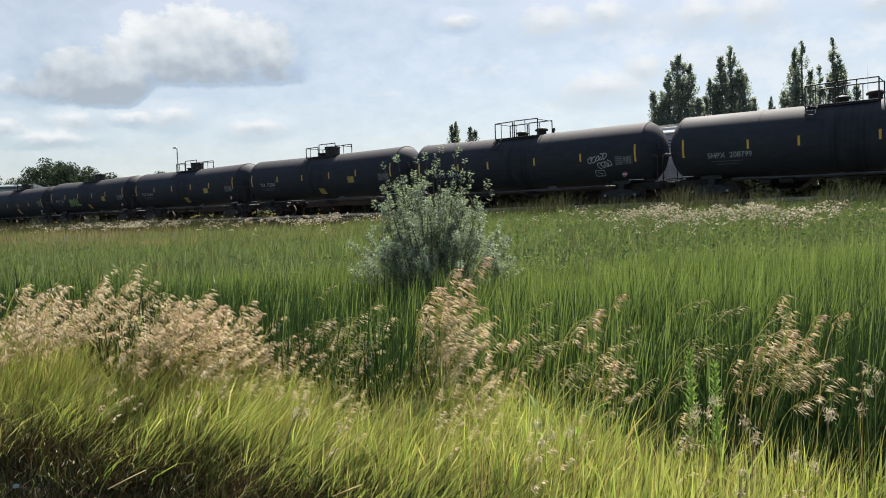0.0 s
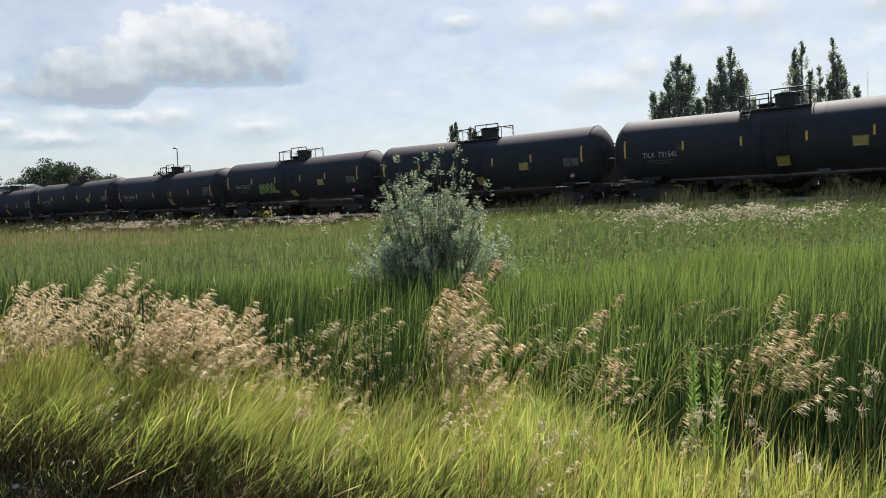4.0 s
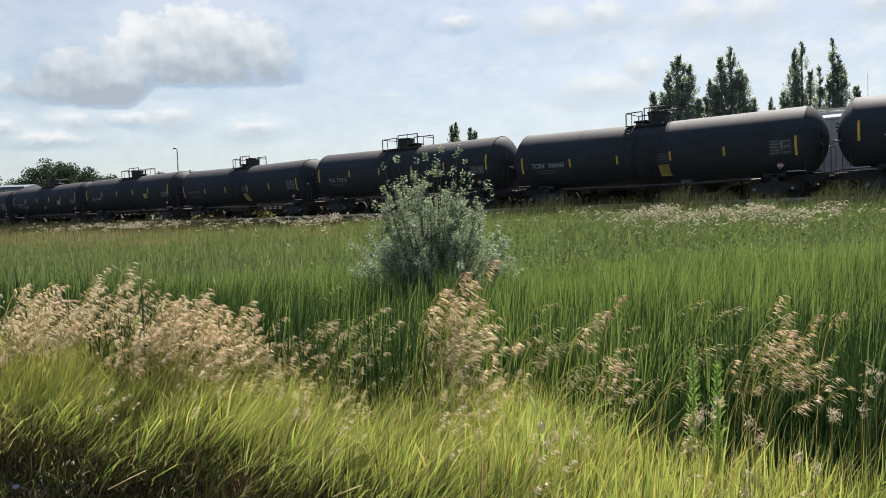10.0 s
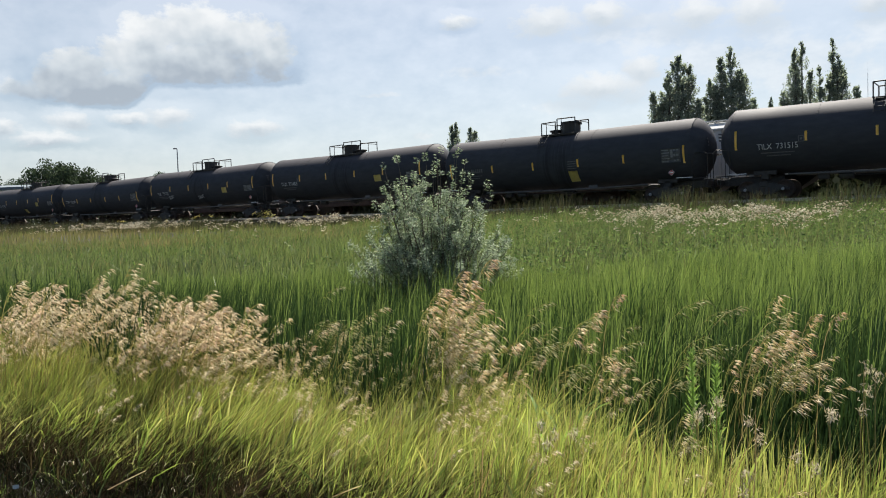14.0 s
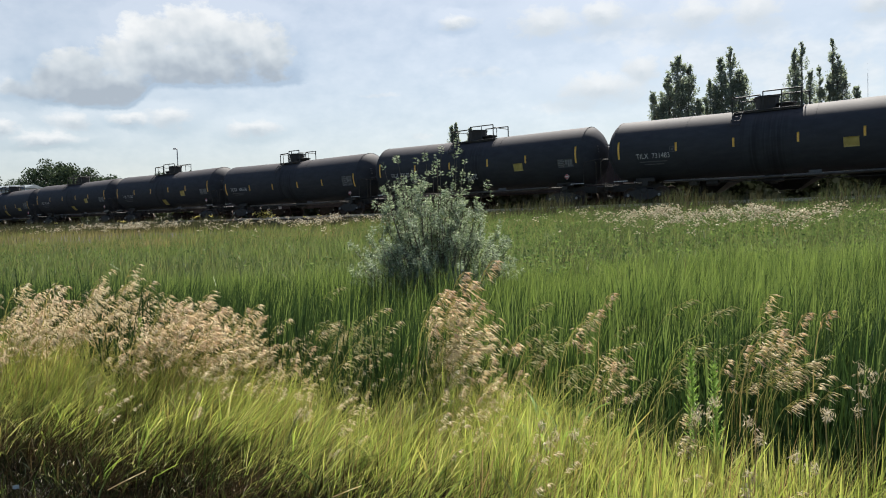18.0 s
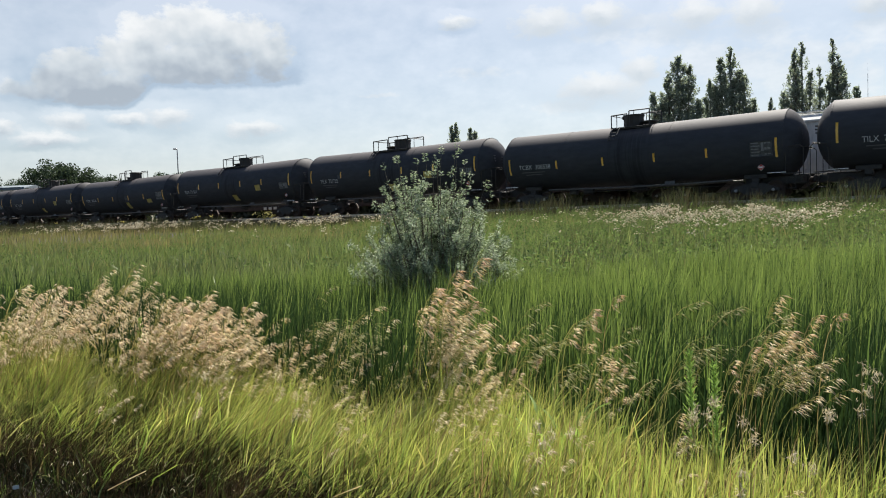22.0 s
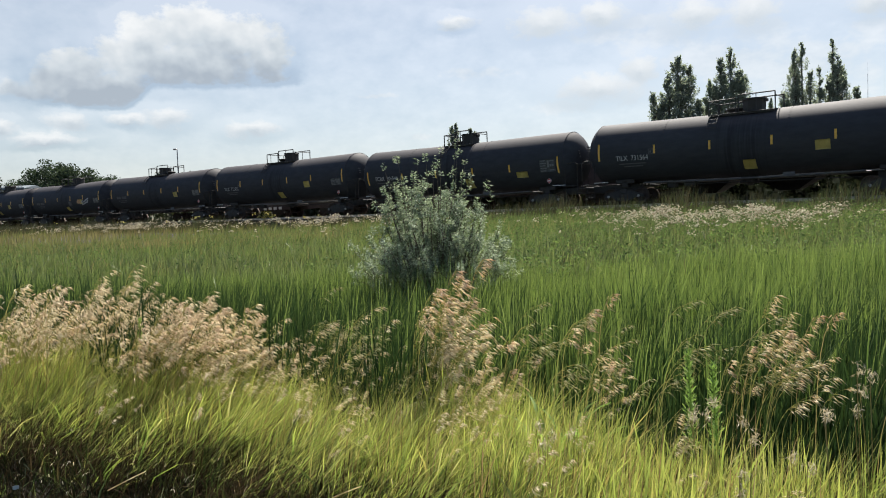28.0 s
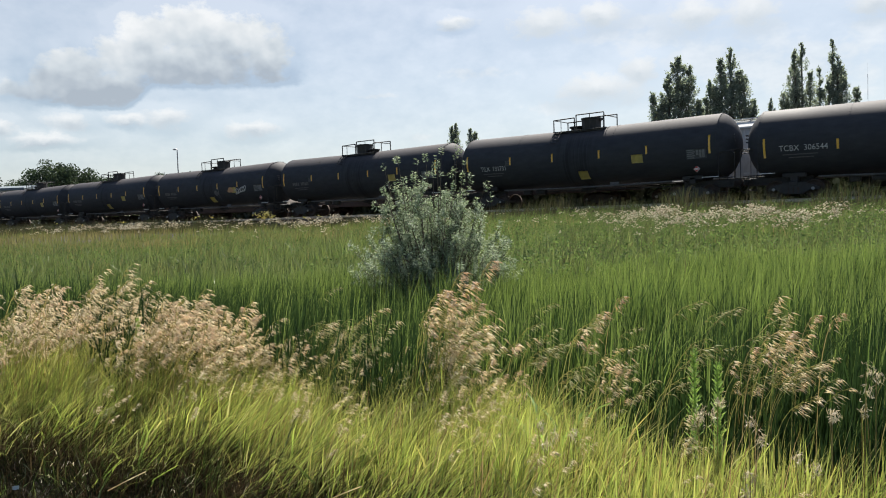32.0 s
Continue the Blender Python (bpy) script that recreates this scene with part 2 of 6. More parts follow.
M_YFLOWER = leafy("yellow_flower_heads", [(0.55, 0.48, 0.08), (0.62, 0.55, 0.2)], 0.35)
M_BUSH = leafy("silvery_leaves", [(0.2, 0.27, 0.18), (0.38, 0.45, 0.34), (0.07, 0.1, 0.06), (0.58, 0.64, 0.53), (0.1, 0.145, 0.09), (0.28, 0.35, 0.24)], 0.38, gloss=0.045, rough=0.5)
M_WEED = leafy("fresh_weed_leaves", [(0.2, 0.32, 0.08), (0.26, 0.38, 0.1)], 0.5)
M_POPLAR = leafy("poplar_leaves", [(0.16, 0.195, 0.17), (0.24, 0.285, 0.245), (0.37, 0.41, 0.365)], 0.58, gloss=0.08, rough=0.5)
M_TREE = leafy("tree_leaves", [(0.034, 0.052, 0.034), (0.044, 0.064, 0.04), (0.055, 0.078, 0.048)], 0.3, gloss=0.02)


# ---- geometry helpers ----
class Shape:
    """Collects simple solids into one mesh."""

    def __init__(self):
        self.v, self.f, self.smooth = [], [], []

    def add(self, verts, faces, smooth=False):
        o = len(self.v)
        self.v += [tuple(p) for p in verts]
        self.f += [tuple(i + o for i in f) for f in faces]
        self.smooth += [smooth] * len(faces)
        return self

    def box(self, c, s, turn=None, bevel=0.0):
        """A box with centre c and size s, its long edges chamfered by bevel."""
        hx, hy, hz = s[0] / 2, s[1] / 2, s[2] / 2
        if bevel:
            b = min(bevel, hx * 0.8, hy * 0.8, hz * 0.8)
            ring = [(hx - b, -hy), (hx, -hy + b), (hx, hy - b), (hx - b, hy), (-hx + b, hy), (-hx, hy - b), (-hx, -hy + b), (-hx + b, -hy)]
            vs = [(x * (hx - b) / hx, y * (hy - b) / hy, -hz) for x, y in ring] + [(x, y, -hz + b) for x, y in ring] + [(x, y, hz - b) for x, y in ring] + [(x * (hx - b) / hx, y * (hy - b) / hy, hz) for x, y in ring]
            fs = [(8 * k + i, 8 * k + (i + 1) % 8, 8 * k + 8 + (i + 1) % 8, 8 * k + 8 + i) for k in range(3) for i in range(8)]
            fs += [tuple(range(7, -1, -1)), tuple(range(24, 32))]
        else:
            vs = [(x, y, z) for z in (-hz, hz) for x, y in ((-hx, -hy), (hx, -hy), (hx, hy), (-hx, hy))]
            fs = [(3, 2, 1, 0), (4, 5, 6, 7), (0, 1, 5, 4), (1, 2, 6, 5), (2, 3, 7, 6), (3, 0, 4, 7)]
        m = Matrix.Translation(c) @ (turn.to_4x4() if turn else Matrix())
        return self.add([m @ Vector(p) for p in vs], fs)

    def rod(self, a, b, r, r2=None, n=8, caps=True):
        a, b = Vector(a), Vector(b)
        w = (b - a).normalized()
        u = w.orthogonal().normalized()
        k = w.cross(u)
        r2 = r if r2 is None else r2
        vs = []
        for p, q in ((a, r), (b, r2)):
            vs += [p + (u * math.cos(t) + k * math.sin(t)) * q for t in (2 * math.pi * i / n for i in range(n))]
        self.add(vs, [(i, (i + 1) % n, n + (i + 1) % n, n + i) for i in range(n)], True)
        if caps:
            self.add(vs, [tuple(range(n - 1, -1, -1)), tuple(range(n, 2 * n))])
        return self

    def pipe(self, pts, r, n=6):
        for a, b in zip(pts, pts[1:]):
            self.rod(a, b, r, n=n)
        return self

    def lathe(self, profile, centre, axis="X", n=32, smooth=True):
        """Turns (along, radius) pairs round an axis."""
        vs = []
        for along, r in profile:
            for i in range(n):
                t = 2 * math.pi * i / n
                c, s = r * math.cos(t), r * math.sin(t)
                vs.append({"X": (along, c, s), "Y": (c, along, s), "Z": (c, s, along)}[axis])
        vs = [Vector(p) + Vector(centre) for p in vs]
        k = len(profile)
        fs = [(j * n + i, j * n + (i + 1) % n, (j + 1) * n + (i + 1) % n, (j + 1) * n + i) for j in range(k - 1) for i in range(n)]
        self.add(vs, fs, smooth)
        return self

    def mesh(self, name, material):
        me = bpy.data.meshes.new(name)
        me.from_pydata(self.v, [], self.f)
        me.polygons.foreach_set("use_smooth", self.smooth)
        me.materials.append(material)
        me.update()
        return me


def part(name, shape, material, parent, label=""):
    """Links a shape as one mesh under a thing or under a part."""
    ob = new(name, shape.mesh(name, material) if isinstance(shape, Shape) else shape)
    ob.parent = parent
    return tagged(ob, label)


def thing(name, label, category, m=None, group="", kind=""):
    ob = new(name)
    ob.empty_display_size = 0.3
    if m is not None:
        ob.matrix_basis = m
    return tagged(ob, label, category, group, kind)


def soup(name, verts, faces, material, along=None, smooth=True):
    """A big mesh of many small pieces from arrays: faces all have the same number of corners."""
    me = bpy.data.meshes.new(name)
    k = faces.shape[1]
    me.vertices.add(len(verts))
    me.vertices.foreach_set("co", verts.astype(np.float32).ravel())
    me.loops.add(faces.size)
    me.loops.foreach_set("vertex_index", faces.astype(np.int32).ravel())
    me.polygons.add(len(faces))
    me.polygons.foreach_set("loop_start", np.arange(0, faces.size, k, dtype=np.int32))
    me.polygons.foreach_set("loop_total", np.full(len(faces), k, dtype=np.int32))
    me.polygons.foreach_set("use_smooth", np.full(len(faces), smooth, dtype=bool))
    if along is not None:
        a = me.attributes.new("along", "FLOAT", "POINT")
        a.data.foreach_set("value", along.astype(np.float32))
    me.materials.append(material)
    me.update(calc_edges=True)
    me.validate()
    return me


# ---- sky: drifting cumulus, far off ----
PUFFS = [(-21.0, 13.3, 2.4, 1.7), (-17.9, 13.9, 3.3, 1.9), (-14.5, 13.3, 3.5, 2.0), (-12.3, 12.0, 1.9, 2.1), (-22.2, 11.7, 2.6, 1.8),
         (-18.2, 11.4, 5.7, 1.9), (-26.0, 10.8, 2.6, 1.4), (-24.0, 9.4, 3.7, 1.5), (-26.4, 9.6, 2.6, 1.2)]
SMALL = [(-28.2, 9.2, 2.0, 0.8), (-26.2, 7.2, 2.0, 0.7), (-19.9, 7.6, 2.3, 0.8), (-22.4, 7.4, 1.8, 0.5), (-13.8, 6.8, 2.7, 0.7), (-27.7, 6.0, 3.1, 0.5), (-29.7, 9.3, 1.3, 0.6), (-30.3, 6.7, 1.3, 0.6), (8.6, 14.0, 3.4, 1.2), (12.8, 14.2, 2.6, 1.0), (19.6, 13.6, 2.6, 1.1), (23.4, 13.4, 2.6, 1.2), (12.6, 9.0, 4.2, 1.1), (15.6, 10.2, 2.0, 1.2), (1.8, 14.3, 1.8, 0.6), (31.0, 13.0, 2.2, 1.0)]
VEILS = [(2.2, 14.2, 2.4, 0.6), (3.3, 10.6, 3.7, 0.7), (-4.6, 9.1, 2.6, 0.4), (9.9, 13.9, 4.4, 1.3), (13.4, 12.7, 3.5, 1.2), (17.3, 12.4, 5.3, 1.8), (23.4, 12.3, 4.0, 2.0),
         (21.9, 10.3, 8.8, 2.6), (13.9, 8.6, 4.8, 1.6), (11.0, 7.8, 4.8, 1.0), (26.9, 9.0, 7.1, 3.5), (30.9, 11.4, 2.6, 1.1), (-1.4, 5.9, 1.8, 0.4), (14.9, 13.4, 6.6, 1.5)]


def cloud_material():
    m, n, l = shader("cloud_vapour")
    n.remove(n["Principled BSDF"])
    at = n.new("ShaderNodeUVMap")
    at.uv_map = "bearing"

    def math_node(op, a, b=None, c=None, clamp=False):
        k = n.new("ShaderNodeMath")
        k.operation, k.use_clamp = op, clamp
        for i, v in enumerate((a, b, c)):
            if v is None:
                continue
            if isinstance(v, (int, float)):
                k.inputs[i].default_value = v
            else:
                l.new(v, k.inputs[i])
        return k.outputs[0]

    def noise_at(vec, scale, detail, stretch=(1, 1.5, 1)):
        mp, tx = n.new("ShaderNodeMapping"), n.new("ShaderNodeTexNoise")
        mp.inputs["Scale"].default_value = stretch
        tx.inputs["Scale"].default_value, tx.inputs["Detail"].default_value, tx.inputs["Roughness"].default_value = scale, detail, 0.62
        l.new(vec, mp.inputs[0])
        l.new(mp.outputs[0], tx.inputs["Vector"])
        return tx.outputs

    base = at.outputs[0]
    warp = noise_at(base, 0.55, 4)["Color"]
    off = n.new("ShaderNodeVectorMath")
    off.operation = "MULTIPLY_ADD"
    off.inputs[1].default_value, off.inputs[2].default_value = (1.8, 1.2, 0), (-0.9, -0.6, 0)
    l.new(warp, off.inputs[0])
    moved = n.new("ShaderNodeVectorMath")
    l.new(base, moved.inputs[0])
    l.new(off.outputs[0], moved.inputs[1])

    def field(vec, puffs, lift):
        s = n.new("ShaderNodeSeparateXYZ")
        l.new(vec, s.inputs[0])
        best = None
        for a, e, ra, re in puffs:
            ra, re = ra * 1.15, re * (1.5 if puffs is SMALL else 1.15)
            dx = math_node("MULTIPLY_ADD", s.outputs[0], 1 / ra, -a / ra)
            dy = math_node("MULTIPLY_ADD", s.outputs[1], 1 / re, -(e - lift) / re)
            r = math_node("ADD", math_node("MULTIPLY", dx, dx), math_node("MULTIPLY", dy, dy))
            d = math_node("SUBTRACT", 1.0, math_node("SQRT", r))
            best = d if best is None else math_node("SMOOTH_MAX", best, d, 0.25)
        return best

    fine = noise_at(base, 0.75, 5)["Fac"]
    rough = math_node("MULTIPLY_ADD", fine, 1.0, -0.5)
    broad = math_node("MULTIPLY_ADD", noise_at(base, 0.38, 3, (1, 1.6, 1))["Fac"], 2.0, -1.0)

    def smooth(v, lo, hi):
        k = n.new("ShaderNodeMapRange")
        k.interpolation_type = "SMOOTHSTEP"
        k.inputs["From Min"].default_value, k.inputs["From Max"].default_value = lo, hi
        l.new(v, k.inputs["Value"])
        return k.outputs[0]

    s = n.new("ShaderNodeSeparateXYZ")
    l.new(base, s.inputs[0])
    foot = n.new("ShaderNodeMapRange")
    foot.inputs["From Min"].default_value, foot.inputs["From Max"].default_value, foot.inputs["To Min"].default_value, foot.inputs["To Max"].default_value = -22.6, -20.6, 8.5, 10.1
    l.new(s.outputs[0], foot.inputs["Value"])
    lumps = noise_at(base, 0.3, 4, (1, 1.3, 1))["Fac"]
    rise = math_node("SUBTRACT", math_node("MULTIPLY_ADD", lumps, 1.4, s.outputs[1]), math_node("ADD", foot.outputs[0], 0.7))
    below = math_node("MULTIPLY", math_node("MAXIMUM", math_node("MULTIPLY", rise, -1.0), 0.0), 0.95)
    big = math_node("SUBTRACT", field(moved.outputs[0], PUFFS, 0.0), below)
    big_mask = math_node("MULTIPLY", smooth(math_node("ADD", big, rough), -0.2, 0.5), 0.97)
    small_mask = math_node("MULTIPLY", smooth(math_node("ADD", field(moved.outputs[0], SMALL, 0.0), rough), -0.25, 0.75), 0.9)
    veil_mask = math_node("MULTIPLY", smooth(math_node("ADD", field(moved.outputs[0], VEILS, 0.0), broad), -0.4, 0.9), 0.7)
    mask = math_node("MAXIMUM", math_node("MAXIMUM", math_node("MAXIMUM", big_mask, small_mask), veil_mask), 0.5)
    toward = n.new("ShaderNodeVectorMath")
    toward.inputs[1].default_value = (0.35, 0.7, 0)
    l.new(base, toward.inputs[0])
    relief = math_node("SUBTRACT", noise_at(base, 0.36, 2.5, (1, 1.2, 1))["Fac"], noise_at(toward.outputs[0], 0.36, 2.5, (1, 1.2, 1))["Fac"])
    lit = math_node("ADD", math_node("MULTIPLY_ADD", rise, 0.2, -0.07), math_node("ADD", math_node("MULTIPLY", relief, 0.9), math_node("MULTIPLY_ADD", noise_at(base, 0.42, 3, (1, 1.1, 1))["Fac"], 0.6, -0.3)))
    near_big = smooth(big, -0.5, 0.1)
    shade = math_node("SUBTRACT", field(moved.outputs[0], SMALL, -0.3), field(moved.outputs[0], SMALL, 0.3))
    small_lit = math_node("MULTIPLY_ADD", shade, 0.62, 0.68)
    other = math_node("MULTIPLY_ADD", broad, 0.45, 0.68)
    near_small = smooth(field(moved.outputs[0], SMALL, 0.0), -0.4, 0.2)
    rest = math_node("ADD", math_node("MULTIPLY", small_lit, near_small), math_node("MULTIPLY", math_node("SUBTRACT", 1.0, near_small), other))
    lit_all = math_node("ADD", math_node("MULTIPLY", lit, near_big), math_node("MULTIPLY", math_node("SUBTRACT", 1.0, near_big), rest), clamp=True)
    rp = n.new("ShaderNodeValToRGB")
    el = rp.color_ramp.elements
    el[0].position, el[0].color = 0.0, (0.42, 0.48, 0.55, 1)
    el[1].position, el[1].color = 0.95, (0.89, 0.91, 0.92, 1)
    k = el.new(0.42)
    k.color = (0.62, 0.68, 0.73, 1)
    l.new(lit_all, rp.inputs[0])
    em, tr, mx = n.new("ShaderNodeEmission"), n.new("ShaderNodeBsdfTransparent"), n.new("ShaderNodeMixShader")
    l.new(rp.outputs[0], em.inputs[0])
    em.inputs["Strength"].default_value = 0.435
    l.new(mask, mx.inputs[0])
    l.new(tr.outputs[0], mx.inputs[1])
    l.new(em.outputs[0], mx.inputs[2])
    l.new(mx.outputs[0], n["Material Output"].inputs[0])
    return m


def cloud_bank():
    az = np.radians(np.linspace(-50, 50, 51))
    el = np.radians(np.linspace(1.5, 24, 16))
    r = 4000.0
    A, E = np.meshgrid(az, el)
    v = np.stack([r * np.sin(A) * np.cos(E), r * np.cos(A) * np.cos(E), r * np.sin(E)], -1).reshape(-1, 3)
    i = np.arange(15)[:, None] * 51 + np.arange(50)[None, :]
    f = np.stack([i, i + 1, i + 52, i + 51], -1).reshape(-1, 4)
    me = soup("cloud_bank", v, f, cloud_material())
    uv = me.uv_layers.new(name="bearing")
    ang = np.degrees(np.stack([A, E], -1).reshape(-1, 2))
    uv.data.foreach_set("uv", ang[f.ravel()].astype(np.float32).ravel())
    ob = new("backdrop_clouds", me)
    ob.location = (0, 0, EYE)
    return tagged(ob, "white cumulus clouds with grey bases in a hazy blue sky", "clouds", kind="structure")


clouds = cloud_bank()


# ---- ground ----
def ground_z(x, y):
    w = TRACK - (x * NX + y * NY)
    z = np.interp(w, [-3000, -12, -9, 3.6, 6, 10, 20, 30, 34, 36.6, 40, 3000], [0.7, 0.8, 0.95, 0.95, 0.8, 0.45, 0.0, -0.25, -0.3, 0.0, 0.0, 0.0])
    return z + 0.05 * np.sin(x * 0.9 + 1.3) * np.sin(y * 0.7) * np.clip((w - 4) / 4, 0, 1)


def ground_sheet():
    a = np.sinh(np.linspace(-7.6, 7.6, 181)) * 3.0
    q, w = np.meshgrid(a, 36 + a)
    d = TRACK - w
    x, y = d * NX + q * DX, d * NY + q * DY
    v = np.stack([x, y, ground_z(x, y)], -1).reshape(-1, 3)
    i = np.arange(180)[:, None] * 181 + np.arange(180)[None, :]
    f = np.stack([i, i + 181, i + 182, i + 1], -1).reshape(-1, 4)
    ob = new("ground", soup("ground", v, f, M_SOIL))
    return tagged(ob, "dry brown soil with thatch under the grass", "ground", kind="structure")


ground = ground_sheet()


def trackbed(name, across):
    bed = thing(name, "crushed-stone railway track with weathered ties and steel rails", "railway track", on_track(-60, across), kind="structure")
    b = Shape()
    n = 140
    prof = [(-3.3, 0.7), (-2.3, RAIL - 0.3), (2.3, RAIL - 0.3), (3.3, 0.7)]
    rng = np.random.default_rng(5)
    vs = []
    for i in range(n + 1):
        for y, z in prof:
            vs.append((-180 + 420 * i / n, y + rng.normal(0, 0.07), z + rng.normal(0, 0.02)))
    b.add(vs, [(4 * i + j, 4 * i + 4 + j, 4 * i + 5 + j, 4 * i + 1 + j) for i in range(n) for j in range(3)])
    part("ballast", b, M_BALLAST, bed)
    for s in (-0.72, 0.72):
        r = Shape().box((30, s, RAIL - 0.09), (420, 0.07, 0.17), bevel=0.015)
        part("rail", r, M_TREAD if across == 0 else M_RUST, bed)
    t = Shape()
    for i in range(330):
        t.box((-70 + i * 0.55, 0, RAIL - 0.28), (0.22, 2.6, 0.18))
    tagged(part("ties", t, M_TIE, bed), kind="stuff")
    return bed


trackbed("railway_track", 0.0)
trackbed("railway_track", 5.5)

# ---- tank cars ----
TANK_R, TANK_HALF = 1.68, 7.95
KINDS = {"long": 2.95, "low": 2.80, "domed": 2.83}      # height of the tank's axis over the rails
S_ROWS = [(0, -6.14), (1, 2.02), (2, 10.40), (3, 18.57), (6, 42.56), (7, 50.47), (8, 58.39), (9, 66.18), (10, 73.97), (11, 81.62), (12, 89.32), (13, 96.97), (14, 104.53), (17, 126.94), (18, 134.25), (19, 141.45),
          (20, 148.67), (21, 155.89), (22, 163.08), (23, 170.19), (24, 177.26), (25, 184.23), (28, 205.06), (29, 211.82), (30, 218.54), (31, 225.19), (32, 231.88)]


def sag(x):
    return 0.07 * (1 - abs(x) / 8.8)


def side_point(x, dz, zc, out=0.0, side=-1):
    """A point on the tank's flank, dz above its axis."""
    a = math.asin(max(-1, min(1, dz / TANK_R)))
    return Vector((x, side * (TANK_R + out) * math.cos(a), zc + (TANK_R + out) * math.sin(a) - sag(x)))


def flank_plate(x0, x1, z0, z1, zc, out=0.008, rows=5, side=-1):
    s = Shape()
    vs = []
    for layer in (out, 0.001):
        for i in range(rows + 1):
            dz = z0 + (z1 - z0) * i / rows
            vs += [side_point(x0, dz, zc, layer, side), side_point(x1, dz, zc, layer, side)]
    k = 2 * (rows + 1)
    fs = [(2 * i, 2 * i + 1, 2 * i + 3, 2 * i + 2) for i in range(rows)]
    fs += [(k + 2 * i, k + 2 * i + 2, 2 * i + 2, 2 * i) for i in range(rows)] + [(2 * i + 1, 2 * i + 3, k + 2 * i + 3, k + 2 * i + 1) for i in range(rows)]
    fs += [(0, 1, k + 1, k), (2 * rows, k + 2 * rows, k + 2 * rows + 1, 2 * rows + 1)]
    return s.add(vs, fs, True)


TEXTS = {}


def lettering(words, x0, x1, dz, height, zc):
    """Flat letters, stretched to run from x0 to x1 along the tank's flank."""
    if words not in TEXTS:
        cu = bpy.data.curves.new("lettering", "FONT")
        cu.body, cu.resolution_u = words, 3
        tmp = bpy.data.objects.new("lettering", cu)
        me = bpy.data.meshes.new_from_object(tmp)
        vs = np.array([v.co[:] for v in me.vertices])
        fs = [tuple(p.vertices) for p in me.polygons]
        bpy.data.objects.remove(tmp)
        TEXTS[words] = (vs, fs)
    vs, fs = TEXTS[words]
    lo, hi = vs.min(0), vs.max(0)
    k = (vs - lo) / np.maximum(hi - lo, 1e-6)
    return Shape().add([side_point(x0 + (x1 - x0) * u, dz + (v - 0.5) * height, zc, 0.007) for u, v, _ in k], fs)


def tank_shell(zc):
    """The jacket with its two dished ends, which meet it at a crease."""
    barrel = [(x, TANK_R) for x in (-TANK_HALF, -5.3, -2.65, 0, 2.65, 5.3, TANK_HALF)]
    s = Shape().lathe(barrel, (0, 0, zc), n=56)
    wide, deep, rim = TANK_R / math.cos(radians(20)), 1.27, math.sin(radians(20))
    for e in (-1, 1):
        dish = [(e * (TANK_HALF + deep * (math.sin(t) - rim)), max(0.002, wide * math.cos(t))) for t in np.radians(np.linspace(20, 90, 10))]
        s.lathe(dish if e > 0 else dish[::-1], (0, 0, zc), n=56)
    s.v = [(x, y, z - sag(x)) for x, y, z in s.v]
    return s


def ring(x, zc, wide, proud):
    return Shape().lathe([(x - wide / 2, TANK_R - 0.01), (x - wide / 2, TANK_R + proud), (x + wide / 2, TANK_R + proud), (x + wide / 2, TANK_R - 0.01)], (0, 0, zc - sag(x)), n=56, smooth=False)


def bogie(car, x):
    """A three-piece truck: two side frames, bolster, springs and two wheelsets."""
    t = new("truck")
    t.parent, t.location = car, (x, 0, 0)
    t.empty_display_size = 0.2
    for s in (-1, 1):
        fr = Shape()
        y = s * 1.0
        pts = [(-1.15, 0.52), (-0.8, 0.66), (-0.45, 0.78), (0.45, 0.78), (0.8, 0.66), (1.15, 0.52)]
        low = [(-1.15, 0.4), (-0.8, 0.44), (-0.4, 0.22), (0.4, 0.22), (0.8, 0.44), (1.15, 0.4)]
        vs = [(px, y + o, pz) for o in (-0.07, 0.07) for px, pz in pts + low]
        fs = []
        for i in range(5):
            fs += [(i, i + 1, 7 + i, 6 + i), (12 + i, 18 + i, 19 + i, 13 + i), (i, 12 + i, 13 + i, i + 1), (6 + i, 7 + i, 19 + i, 18 + i)]
        fs += [(0, 6, 18, 12), (5, 17, 23, 11)]
        fr.add(vs, fs)
        part("side_frame", fr, M_STEEL, t)
        for k in (-0.89, 0.89):
            part("bearing_cap", Shape().rod((k, y + s * 0.06, 0.457), (k, y + s * 0.17, 0.457), 0.075, n=10), M_CAP, t)
        for k in (-0.22, 0, 0.22):
            part("spring", Shape().rod((k, y, 0.25), (k, y, 0.55), 0.085, n=8), M_RUST, t)
    part("bolster", Shape().box((0, 0, 0.72), (0.42, 2.2, 0.26), bevel=0.04), M_STEEL, t)
    for k in (-0.89, 0.89):
        w = Shape().rod((0, -1.1, 0), (0, 1.1, 0), 0.085, n=8)
        for s in (-1, 1):
            y = s * 0.745
            w.lathe([(y + s * 0.07, 0.02), (y + s * 0.07, 0.16), (y + s * 0.03, 0.2), (y + s * 0.03, 0.38), (y + s * 0.07, 0.39), (y + s * 0.07, 0.455), (y - s * 0.06, 0.46), (y - s * 0.075, 0.49), (y - s * 0.085, 0.38), (y - s * 0.04, 0.2), (y - s * 0.09, 0.1)], (0, 0, 0), "Y", n=20)
        for a in range(3):
            w.box((0.28 * math.cos(a * 2.1), -0.745 - 0.035, 0.28 * math.sin(a * 2.1)), (0.05, 0.012, 0.05))
        ws = part("wheelset", w, M_RUST, t)
        ws.location = (k, 0, 0.457)
    return t


